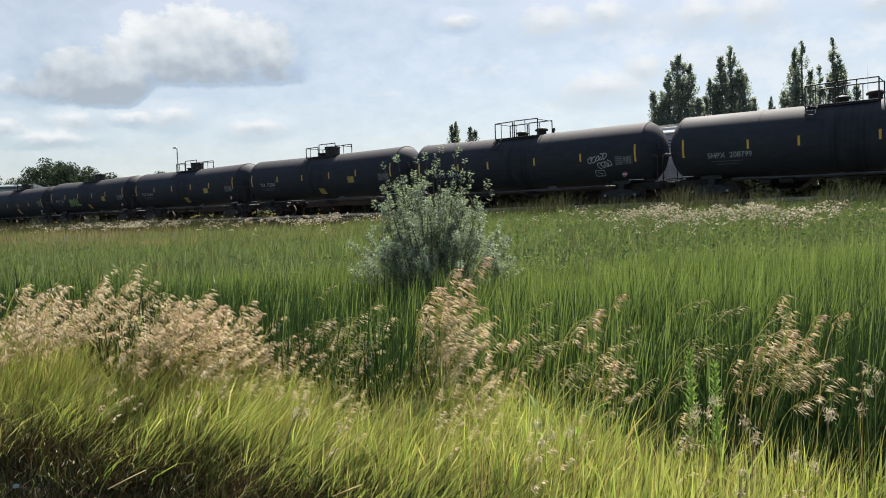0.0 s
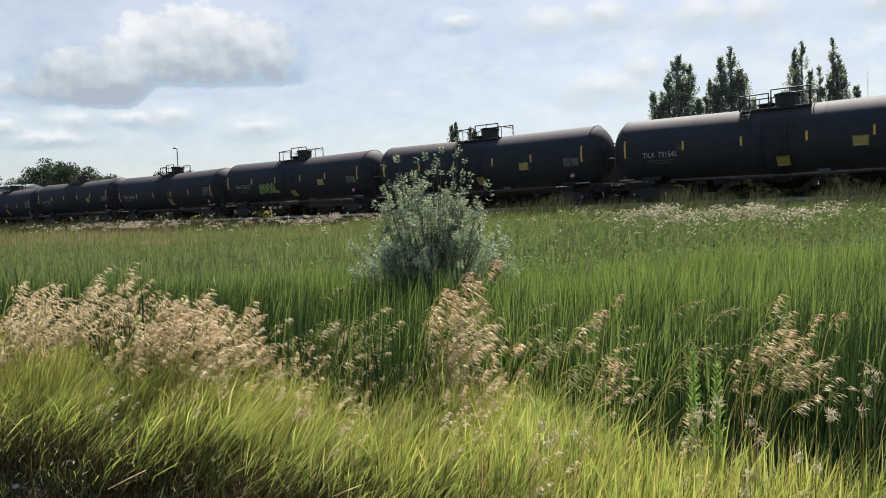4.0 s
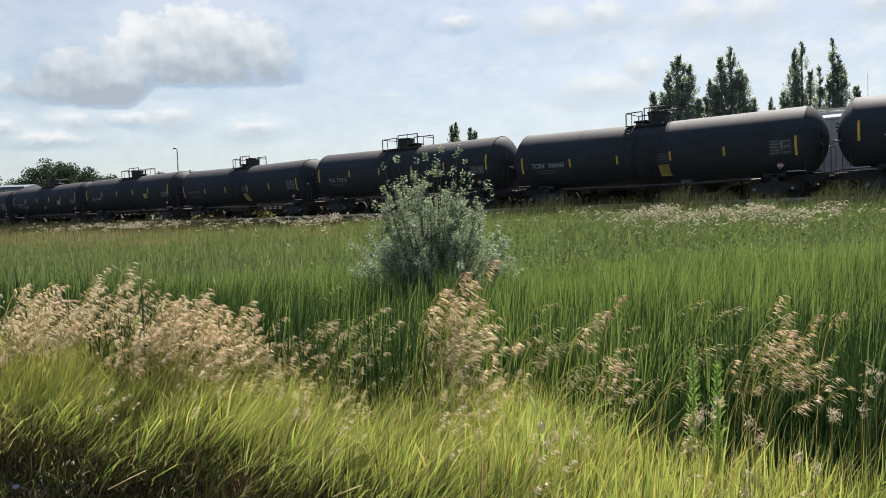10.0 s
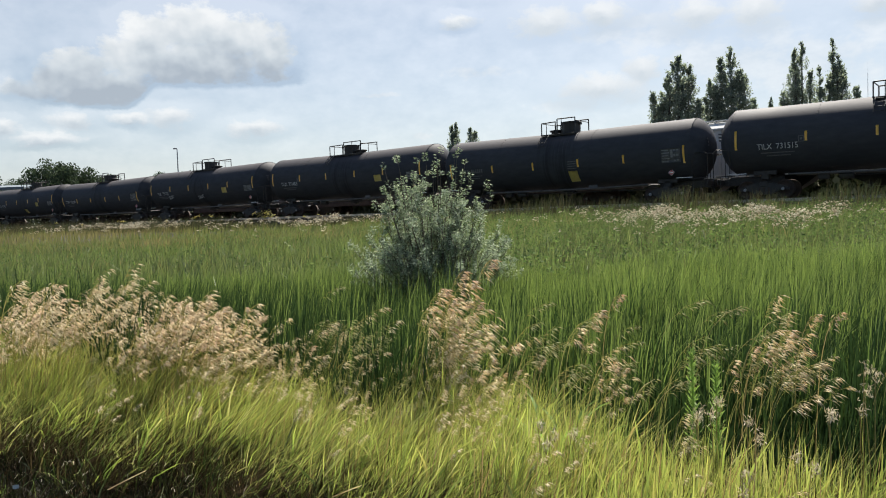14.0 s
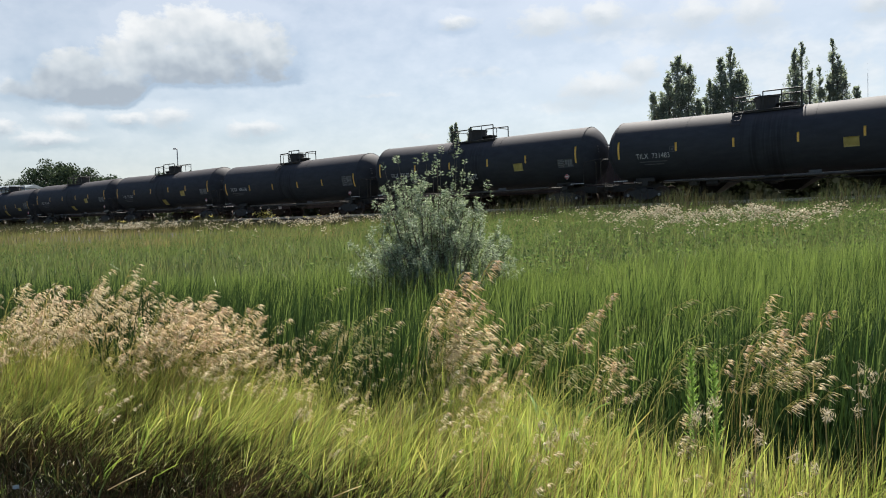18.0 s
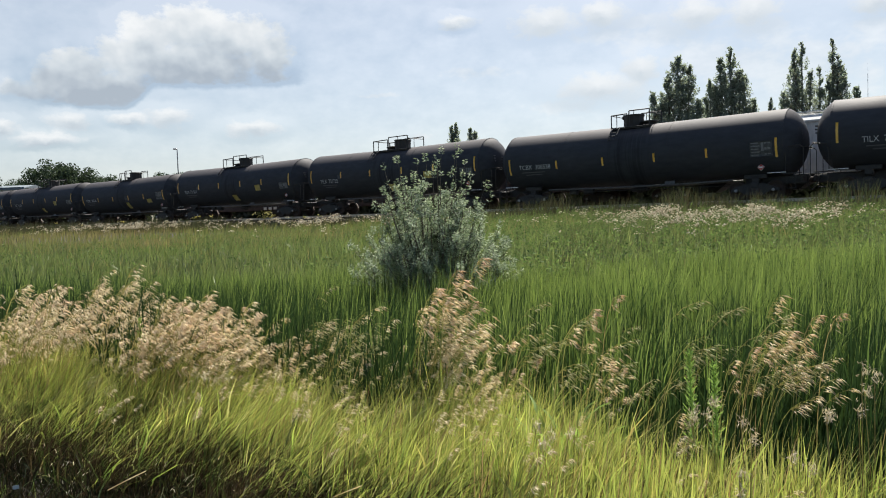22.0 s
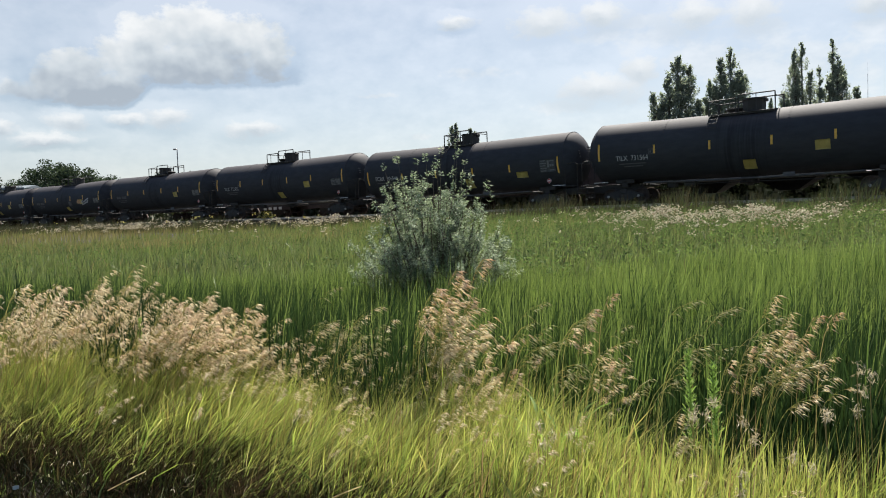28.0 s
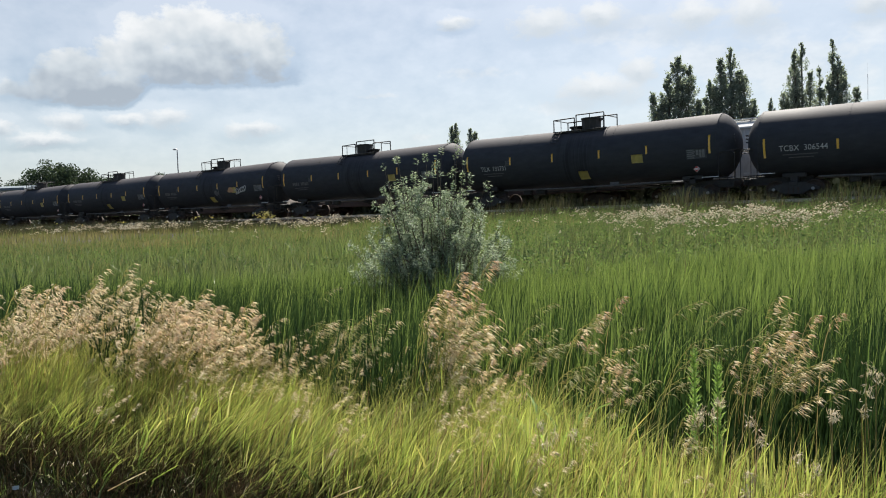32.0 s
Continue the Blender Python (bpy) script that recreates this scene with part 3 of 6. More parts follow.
def top_gear(car, kind, zc, flip):
    """Walkway, railings and the housing of the valves on the tank's crown."""
    top = zc + TANK_R - 0.06
    f = -1 if flip else 1
    x0, x1 = {"long": (-1.75, 1.5), "low": (-1.25, 1.0), "domed": (-1.95, 1.15)}[kind]
    plat = Shape()
    for y in (-0.72, 0.72):
        plat.box(((x0 + x1) / 2, y, top - 0.12), (x1 - x0, 0.5, 0.05), bevel=0.01)
        plat.box(((x0 + x1) / 2, y * 1.25, top - 0.15), (x1 - x0, 0.05, 0.12))
    for x in (x0, (x0 + x1) / 2, x1):
        plat.box((x, 0, top - 0.1), (0.08, 1.8, 0.08))
    part("walkway", plat, M_STEEL, car)
    high, low = (0.78, 0.6) if kind != "domed" else (0.9, 0.85)
    for y in (-0.88, 0.88):
        r = Shape()
        m = x0 + (x1 - x0) * 0.42
        r.pipe([(x0, y, top - 0.15), (x0, y, top + low), (m, y, top + low + 0.03), (m, y, top - 0.12)], 0.034)
        r.pipe([(m + 0.12, y, top - 0.12), (m + 0.12, y, top + high), (x1, y, top + high), (x1, y, top - 0.12)], 0.034)
        r.rod((x0 + (m - x0) * 0.35, y, top + low), (x0 + (m - x0) * 0.35, y, top - 0.1), 0.022)
        r.rod((x1 - 0.9, y, top + high), (x1 - 0.9, y, top - 0.1), 0.022)
        part("railing", r, M_STEEL, car)
    for x in (x0, x1):
        part("end_rail", Shape().rod((x, -0.88, top + low), (x, 0.88, top + low), 0.024), M_STEEL, car)
    if kind == "domed":
        for x, h in ((-0.5, 0.3), (0.9, 0.42)):
            d = Shape().lathe([(top - 0.1, 0.3), (top + h * 0.5, 0.3), (top + h * 0.5, 0.4), (top + h * 0.7, 0.4), (top + h, 0.22), (top + h + 0.02, 0.01)], (x, 0, 0), "Z", n=20)
            part("dome", d, M_STEEL, car)
        part("valve", Shape().rod((1.75, 0, top), (1.75, 0, top + 0.2), 0.07).lathe([(top + 0.16, 0.11), (top + 0.3, 0.1), (top + 0.33, 0.01)], (1.75, 0, 0), "Z", n=12), M_STEEL, car)
    else:
        cx = 0.28 * f
        h = Shape().lathe([(top - 0.15, 0.56), (top + 0.52, 0.58), (top + 0.54, 0.62), (top + 0.62, 0.62), (top + 0.62, 0.3), (top + 0.63, 0.01)], (cx, 0, 0), "Z", n=10, smooth=False)
        hs = part("valve_housing", h, M_STEEL, car)
        part("lid_hinge", Shape().box((cx + 0.6 * f, 0, top + 0.5), (0.12, 0.3, 0.16), bevel=0.02), M_STEEL, hs)
        mx = cx - 0.95 * f
        part("manway", Shape().lathe([(top - 0.12, 0.36), (top + 0.12, 0.36), (top + 0.12, 0.46), (top + 0.2, 0.46), (top + 0.24, 0.2), (top + 0.25, 0.01)], (mx, 0, 0), "Z", n=18), M_STEEL, car)
    for y in (-1, 1):
        ld = Shape()
        for x in (x0 + 0.1, x0 + 0.55):
            pts = [side_point(x, dz, zc, 0.14, y) for dz in (1.45, 1.3, 1.05, 0.75)]
            ld.pipe(pts, 0.025)
        for dz in (1.38, 1.2, 1.0, 0.8):
            ld.rod(side_point(x0 + 0.1, dz, zc, 0.14, y), side_point(x0 + 0.55, dz, zc, 0.14, y), 0.018)
        part("ladder", ld, M_STEEL, car)


def tank_car(kind, flip):
    zc = KINDS[kind]
    car = thing("tank_car", "black railway tank car with yellow reflective strips rolling on the track", "tank car", group="tank cars of the train")
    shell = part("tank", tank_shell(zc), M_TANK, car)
    for x in (-TANK_HALF, -4.0, 0.0 + 2.2, TANK_HALF):
        part("jacket_band", ring(x, zc, 0.07, 0.008), M_TANK, shell)
    top_gear(car, kind, zc, flip)
    for e in (-1, 1):
        part("stub_sill", Shape().box((e * 7.3, 0, 0.92), (3.0, 0.4, 0.42), bevel=0.03), M_STEEL, car)
        part("striker_plate", Shape().box((e * 8.72, 0, 0.92), (0.08, 2.5, 0.3), bevel=0.02), M_STEEL, car)
        cp = Shape().rod((e * 8.6, 0, 0.88), (e * 8.85, 0, 0.88), 0.09, n=8).box((e * 8.93, 0.03 * e, 0.88), (0.17, 0.28, 0.3), bevel=0.05)
        part("coupler", cp, M_RUST, car)
        hs = Shape().pipe([(e * 8.75, -0.35, 0.75), (e * 8.88, -0.4, 0.5), (e * 8.97, -0.3, 0.36), (e * 8.99, -0.15, 0.42)], 0.025)
        part("brake_hose", hs, M_STEEL, car)
        for y in (-1, 1):
            sd = Shape().box((e * 6.5, y * 0.8, zc - 1.66), (1.1, 0.2, 0.24), bevel=0.04)
            sd.box((e * 6.5, y * 0.7, zc - 1.8), (0.36, 0.4, 0.4), bevel=0.04)
            part("saddle", sd, M_STEEL, car)
            part("end_step", Shape().box((e * 8.3, y * 1.32, 1.2), (0.85, 0.3, 0.05), bevel=0.01).box((e * 8.3, y * 1.45, 1.0), (0.5, 0.06, 0.03)).rod((e * 8.1, y * 1.45, 1.18), (e * 8.1, y * 1.45, 0.45), 0.016).rod((e * 8.5, y * 1.45, 1.18), (e * 8.5, y * 1.45, 0.45), 0.016).rod((e * 8.1, y * 1.45, 0.48), (e * 8.5, y * 1.45, 0.48), 0.02), M_STEEL, car)
            hr = Shape().pipe([(e * 8.05, y * 1.47, 1.22), (e * 8.05, y * 1.47, 2.2), (e * 8.15, y * 1.47, 2.5), (e * 8.7, y * 1.47, 2.55), (e * 8.85, y * 1.47, 2.4), (e * 8.85, y * 1.47, 0.95)], 0.022)
            part("end_handrail", hr, M_STEEL, car)
            part("step_edge", Shape().box((e * 7.65, y * 1.5, 1.27), (0.85, 0.03, 0.035)), M_WHITE, car, "white-painted step edge")
        part("head_grab_bar", Shape().pipe([(e * 8.45, -1.1, zc - 0.35), (e * 8.86, -0.95, zc - 0.32), (e * 8.86, 0.95, zc - 0.32), (e * 8.45, 1.1, zc - 0.35)], 0.02), M_STEEL, car)
        bogie(car, e * 6.5)
        bk = Shape()
        for i in range(3):
            z = zc + 0.45 - 0.16 * i
            x = e * (TANK_HALF + 1.27 * (math.sqrt(1 - ((z - zc) ** 2 + 0.52) / 3.197) - 0.342) + 0.02)
            bk.box((x, -0.72, z), (0.01, 0.55 - 0.1 * i, 0.07), Matrix.Rotation(e * 0.22, 3, "Z"))
        part("head_stencil", bk, M_FAINT, car, "faded stencilled lines")
    for y in (-1, 1):
        part("side_pipe", Shape().pipe([(-5.4, y * 0.9, zc - 1.78), (-1.5, y * 0.9, zc - 1.84), (2.5, y * 0.9, zc - 1.84), (5.4, y * 0.9, zc - 1.78)], 0.05, n=8), M_GREYSTEEL, car)
    part("outlet_valve", Shape().lathe([(zc - 1.7, 0.45), (zc - 1.95, 0.4), (zc - 2.1, 0.2), (zc - 2.2, 0.14)], (0, 0, 0), "Z", n=14).box((0, 0, zc - 2.0), (0.9, 0.5, 0.2), bevel=0.05), M_STEEL, car)
    part("brake_cylinder", Shape().rod((-3.2, -0.55, zc - 1.98), (-2.6, -0.55, zc - 1.98), 0.17, n=12).box((-3.9, -0.5, zc - 1.95), (0.5, 0.35, 0.35), bevel=0.05).rod((-2.6, -0.55, zc - 1.98), (5.2, -0.4, zc - 2.05), 0.025), M_STEEL, car)
    part("data_plate", Shape().box((2.1, -0.95, zc - 1.72), (0.55, 0.02, 0.16)), M_FAINT, car, "small pale data plate under the tank")
    # reflective strips, long at both ends and short between them
    zs = {"long": 0.0, "low": -0.3, "domed": -0.1}[kind]
    for y in (-1, 1):
        for x in (-7.67, 7.67):
            part("reflective_strip", flank_plate(x - 0.055, x + 0.055, zs - 0.47, zs + 0.47, zc, side=y), M_YELLOW, car, "long yellow reflective strip")
        for x in ((-4.44, -1.5, 1.5, 4.3) if kind != "domed" else (-4.41, -2.08, 1.29, 4.37)):
            part("reflective_strip", flank_plate(x - 0.055, x + 0.055, zs - 0.23, zs + 0.23, zc, side=y), M_YELLOW, car)
    # a data panel with rows of small stencils near the leading end
    dp = part("data_panel", flank_plate(6.45, 7.5, -0.68, -0.18 if kind != "low" else 0.05, zc, 0.005), M_SPEC, car, "grey stencilled data panel")
    st = Shape()
    hi = -0.18 if kind != "low" else 0.05
    for i in range(5):
        z = -0.68 + (hi + 0.68) * (i + 0.5) / 5
        q = flank_plate(6.5, 6.86 + 0.06 * (i % 2), z - 0.025, z + 0.025, zc, 0.009, 1)
        st.add(q.v, q.f)
    for x, low, wide_ in ((6.98, 0.35, 0.12), (7.14, 0.1, 0.1), (7.28, 0.1, 0.14)):
        q = flank_plate(x, x + wide_, -0.68 + (hi + 0.68) * low, hi - 0.06, zc, 0.009, 2)
        st.add(q.v, q.f)
    part("stencil_rows", st, M_BLOCKS, dp, "pale stencilled rows and blocks")
    # the hazard placard on its holder
    pl = part("placard_holder", Shape().box((6.88, -1.28, zc - 1.22), (0.25, 0.03, 0.25), Matrix.Rotation(radians(45), 3, "Y"), 0.01), M_WHITE, car, "white diamond hazard placard in its holder")
    part("placard_face", Shape().box((6.88, -1.3, zc - 1.22), (0.215, 0.008, 0.215), Matrix.Rotation(radians(45), 3, "Y")), M_RED, pl, "red diamond")
    part("placard_bar", Shape().box((6.88, -1.308, zc - 1.22), (0.2, 0.006, 0.075)), M_WHITE, pl, "white bar across the placard")
    return car


PROTO, CARS = {}, {}


def wagon(k, kind, number="", notice_a=False, notice_b=False, flip=False):
    """One car of the train: number, notices and graffiti are its own."""
    zc = KINDS[kind]
    car = CARS[k]
    dz = {"long": -0.39, "low": -0.36, "domed": -0.55}[kind]
    x0, x1 = {"long": (-6.66, -4.8), "low": (-7.0, -4.85), "domed": (-6.42, -4.25)}[kind]
    extra.setdefault(k, [])
    mark = M_STENCIL
    if number:
        extra[k].append(("car_number", lettering(number, x0, x1, dz, 0.27, zc), mark, "white stencilled car number"))
    else:
        b = Shape()
        for i in range(4):
            s = flank_plate(x0 + i * 0.2, x0 + i * 0.2 + 0.14, dz - 0.12, dz + 0.12, zc, 0.006, 1)
            b.add(s.v, s.f)
        for i in range(6):
            s = flank_plate(x0 + 0.95 + i * 0.15, x0 + 0.95 + i * 0.15 + 0.1, dz - 0.12, dz + 0.12, zc, 0.006, 1)
            b.add(s.v, s.f)
        extra[k].append(("car_number", b, M_FAINT, "faded car number, too worn to read"))
    ln = Shape()
    for i, (a, b_) in enumerate(((0.15, 1.7), (0.4, 1.5))):
        s = flank_plate(x0 + a, x0 + b_, dz - 0.33 - 0.14 * i, dz - 0.28 - 0.14 * i, zc, 0.006, 1)
        ln.add(s.v, s.f)
    extra[k].append(("small_stencil", ln, M_FAINT, "faded lines of small stencilling"))
    if kind == "long":
        s = Shape()
        for a, b_, c, d in ((-4.78, -4.52, 0, 0.03), (-4.78, -4.52, -0.26, -0.23), (-4.78, -4.75, -0.26, 0.03), (-4.55, -4.52, -0.26, 0.03), (-4.7, -4.6, -0.17, -0.07)):
            q = flank_plate(a, b_, c, d, zc, 0.006, 1)
            s.add(q.v, q.f)
        extra[k].append(("stencil_box", s, M_FAINT, "small stencilled box"))
    if notice_a:
        a0, a1 = (0.07, 0.68) if kind == "long" else (0.82, 1.4)
        extra[k].append(("notice", flank_plate(a0, a1, -1.32, -0.86 if kind == "long" else -0.72, zc), M_NOTICE, "faded yellow notice sheet on the tank's lower flank"))
        if kind == "low":
            s = Shape()
            for i in range(4):
                q = flank_plate(a0, a1, -0.6 + 0.13 * i, -0.55 + 0.13 * i, zc, 0.006, 1)
                s.add(q.v, q.f)
            extra[k].append(("stencil_lines", s, M_FAINT, "faded lines of small stencilling"))
    if notice_b:
        b0 = (3.42, 4.07, -0.66, -0.2) if kind == "long" else (4.75, 5.55, -0.9, -0.55)
        extra[k].append(("notice", flank_plate(*b0, zc), M_NOTICE, "yellow notice sheet on the tank's flank"))
    for name, shape, mat, label in extra[k]:
        part(name, shape, mat, car, label)
    TRAIN.append((k, car))
    return car


def scrawl(strokes, zc, wide):
    """Sprayed strokes laid on the flank: each one a chain of (x, dz)."""
    s = Shape()
    for st in strokes:
        for (xa, za), (xb, zb) in zip(st, st[1:]):
            d = Vector((xb - xa, zb - za))
            nrm = Vector((-d.y, d.x)).normalized() * wide / 2 if d.length else Vector((0, wide / 2))
            c = [(xa + nrm.x, za + nrm.y), (xa - nrm.x, za - nrm.y), (xb - nrm.x, zb - nrm.y), (xb + nrm.x, zb + nrm.y)]
            s.add([side_point(x, z, zc, 0.012) for x, z in c], [(0, 1, 2, 3)])
    return s


def blob(cx, cz, rx, rz, zc, out, wobble=0.08, seed=0, n=18):
    """A rounded sprayed letter body on the flank."""
    r = random.Random(seed)
    pts = []
    for i in range(n):
        t = 2 * math.pi * i / n
        k = 1 + wobble * math.sin(3 * t + seed) + r.uniform(-0.03, 0.03)
        pts.append((cx + rx * k * math.cos(t), cz + rz * k * math.sin(t)))
    vs = [side_point(cx, cz, zc, out)] + [side_point(x, z, zc, out) for x, z in pts]
    return Shape().add(vs, [(0, 1 + i, 1 + (i + 1) % n) for i in range(n)])


extra, TRAIN = {}, []

# graffiti, as plain shapes
zl = KINDS["long"]
body, rim, lines = Shape(), Shape(), []
for i, (cx, rx, rz) in enumerate(((-3.35, 0.22, 0.4), (-2.88, 0.27, 0.36), (-2.38, 0.27, 0.42), (-1.88, 0.27, 0.42))):
    for grow, sh in ((1.13, rim), (1.0, body)):
        b = blob(cx, -0.62, rx * grow * 1.1, rz * grow, zl, 0.008 if sh is rim else 0.012, 0.1, i)
        sh.add(b.v, b.f)
for cx, cz, rx, rz in ((-3.6, -0.92, 0.2, 0.14), (-1.5, -0.9, 0.3, 0.12)):
    b = blob(cx, cz, rx, rz, zl, 0.011, 0.1, 7)
    body.add(b.v, b.f)
for cx in (-2.88, -2.38, -1.88):
    lines.append([(cx - 0.12, -0.78), (cx - 0.1, -0.5), (cx + 0.08, -0.48), (cx + 0.1, -0.68), (cx - 0.06, -0.7)])
lines.append([(-3.25, -0.35), (-3.28, -0.75), (-3.45, -0.85)])
ink = scrawl(lines, zl, 0.06)
ink.v = [(x, y - 0.004, z) for x, y, z in ink.v]
extra[4] = [("graffiti_outline", rim, M_TAG_BLACK, "black outline of the graffiti"), ("graffiti", body, M_TAG_GREEN, "pale green bubble graffiti"), ("graffiti_lines", ink, M_TAG_BLACK, "black lines of the graffiti")]


def tag_strokes(x, z, size, count, seed):
    r = random.Random(seed)
    out = []
    for i in range(count):
        cx = x + i * size * 0.62
        out.append([(cx + size * 0.35 * math.cos(t * 1.3 + seed + i) * r.uniform(0.7, 1.1), z + 0.12 * i * size + size * 0.5 * math.sin(t + i) * r.uniform(0.7, 1.1)) for t in np.linspace(0, 5.2, 10)])
    return out


extra[9] = [("tag", scrawl(tag_strokes(-4.85, -0.8, 0.27, 5, 2), zl, 0.035), M_STENCIL, "white sprayed tag"), ("tag", scrawl(tag_strokes(-0.2, -0.9, 0.28, 5, 3), zl, 0.04), M_STENCIL, "white sprayed tag")]
extra[1] = [("tag", scrawl(tag_strokes(4.95, -0.3, 0.38, 5, 5) + tag_strokes(5.5, -0.65, 0.36, 4, 6), KINDS["domed"], 0.05), M_STENCIL, "white sprayed scrawl"),
            ("tag_frame", scrawl([[(5.16, -0.9), (5.72, -0.9), (5.72, -1.2), (5.16, -1.2), (5.16, -0.9)], [(5.3, -1.0), (5.6, -1.1)]], KINDS["domed"], 0.04), M_STENCIL, "white sprayed box")]
extra[16] = [("graffiti", blob(3.3, -0.42, 0.4, 0.22, zl, 0.01, 0.15, 3), M_TAG_ORANGE, "orange graffiti patch"), ("tag", scrawl(tag_strokes(4.0, -0.6, 0.42, 6, 9), zl, 0.08), M_STENCIL, "white sprayed tag"),
             ("graffiti_smear", blob(1.35, -0.6, 0.32, 0.42, zl, 0.008, 0.3, 5), M_FAINT, "washed-out pale smear")]

ROWS = ((-1, "domed", ""), (0, "domed", "SHPX  208799"), (1, "domed", "SHPX  206944"), (2, "long", "TILX  731540", 1, 1), (3, "long", "TILX  731414", 1, 1), (4, "long", "TILX  731525", 1, 1),
            (5, "low", "TCBX  306543", 1, 0), (6, "long", "TILX  731515", 0, 1, 1), (7, "low", "", 1, 0), (8, "long", "TILX  731483", 0, 1, 1), (9, "long", "TILX  731724", 0, 1, 1), (10, "low", "TCBX  306538", 0, 0, 1),
            (11, "long", "TILX  731720", 1, 1), (12, "long", "TILX  731564", 1, 1), (13, "low", "TCBX  306544", 1, 1), (14, "long", "TILX  731731", 1, 1), (15, "long", "", 0, 1, 1), (16, "long", "", 1, 1),
            (17, "long", "", 1, 1), (18, "long", "", 0, 1), (19, "long", "", 1, 1), (20, "low", "", 1, 0), (21, "long", "", 1, 1))
for row in ROWS:
    like = row[1], bool(row[5]) if len(row) > 5 else False
    if like not in PROTO:
        PROTO[like] = CARS[row[0]] = tank_car(*like)
    else:
        CARS[row[0]] = copy_thing(PROTO[like], Matrix())
for row in ROWS:
    wagon(*row)

# ---- the second track: parked wagons, seen between and under the tank cars ----
def covered_hopper():
    h = thing("covered_hopper", "pale grey covered hopper wagon parked on the second track", "hopper wagon", on_track(-10.2, 5.5, RAIL))
    half, wide = 8.2, 1.55
    b = Shape()
    prof = [(-wide, 1.5), (-wide, 4.15), (-1.1, 4.5), (1.1, 4.5), (wide, 4.15), (wide, 1.5)]
    n = len(prof)
    vs = [(x, y, z) for x in (-half, half) for y, z in prof]
    b.add(vs, [(i, (i + 1) % n, n + (i + 1) % n, n + i) for i in range(n)] + [tuple(range(n)), tuple(range(2 * n - 1, n - 1, -1))])
    part("body", b, M_HOPPER, h)
    for i in range(15):
        x = -half + 0.25 + i * (2 * half - 0.5) / 14
        for y in (-1, 1):
            part("side_post", Shape().box((x, y * (wide + 0.04), 2.85), (0.1, 0.08, 2.6), bevel=0.01), M_HOPPER, h)
    for y in (-1, 1):
        part("eave_rail", Shape().box((0, y * (wide + 0.06), 4.15), (2 * half + 0.1, 0.14, 0.12), bevel=0.02), M_HOPPER, h)
        part("side_sill", Shape().box((0, y * (wide - 0.05), 1.42), (2 * half + 1.2, 0.16, 0.26), bevel=0.02), M_HOPPER, h)
    part("roof_walk", Shape().box((0, -0.75, 4.72), (2 * half + 0.4, 0.5, 0.05)).box((0, 0.75, 4.72), (2 * half + 0.4, 0.5, 0.05)), M_HOPPER, h)
    for i in range(5):
        part("roof_hatch", Shape().box((-6.4 + i * 3.2, 0, 4.6), (2.6, 0.7, 0.16), bevel=0.04), M_HOPPER, h)
    for i in range(9):
        part("walk_bracket", Shape().box((-half + 0.3 + i * 2.0, 0, 4.6), (0.06, 2.0, 0.16)), M_HOPPER, h)
    for e in (-1, 1):
        for y in (-1, 1):
            l = Shape()
            for x in (half + 0.1, half + 0.5):
                l.rod((e * x, y * 1.5, 1.2), (e * x, y * 1.5, 4.3), 0.025)
            for k in range(8):
                l.rod((e * (half + 0.1), y * 1.5, 1.4 + k * 0.36), (e * (half + 0.5), y * 1.5, 1.4 + k * 0.36), 0.018)
            part("ladder", l, M_HOPPER, h)
        for y in (-1.2, -0.6, 0, 0.6, 1.2):
            part("end_post", Shape().box((e * (half + 0.35), y, 2.2), (0.09, 0.07, 1.9)), M_HOPPER, h)
        part("end_slope", Shape().add([(e * (half + 0.01), -1.4, 3.1), (e * (half + 0.01), 1.4, 3.1), (e * (half - 1.6), 1.4, 1.3), (e * (half - 1.6), -1.4, 1.3), (e * (half + 0.02), -1.4, 3.3), (e * (half + 0.02), 1.4, 3.3)], [(0, 1, 2, 3), (0, 4, 5, 1)]), M_HOPPER, h)
        part("end_platform", Shape().box((e * (half + 0.45), 0, 1.2), (0.9, 2.9, 0.1), bevel=0.02), M_STEEL, h)
        bogie(h, e * 6.6)
    for i in range(3):
        x = -4.6 + i * 4.6
        c = Shape().add([(x - 2.1, -1.5, 1.5), (x + 2.1, -1.5, 1.5), (x + 2.1, 1.5, 1.5), (x - 2.1, 1.5, 1.5), (x - 0.5, -0.5, 0.5), (x + 0.5, -0.5, 0.5), (x + 0.5, 0.5, 0.5), (x - 0.5, 0.5, 0.5)], [(0, 1, 5, 4), (1, 2, 6, 5), (2, 3, 7, 6), (3, 0, 4, 7), (4, 5, 6, 7)])
        # black steel instead of pale paint puts the wagon's underside shade into colour
        part("discharge_hopper", c, M_STEEL, h)
    return h


covered_hopper()


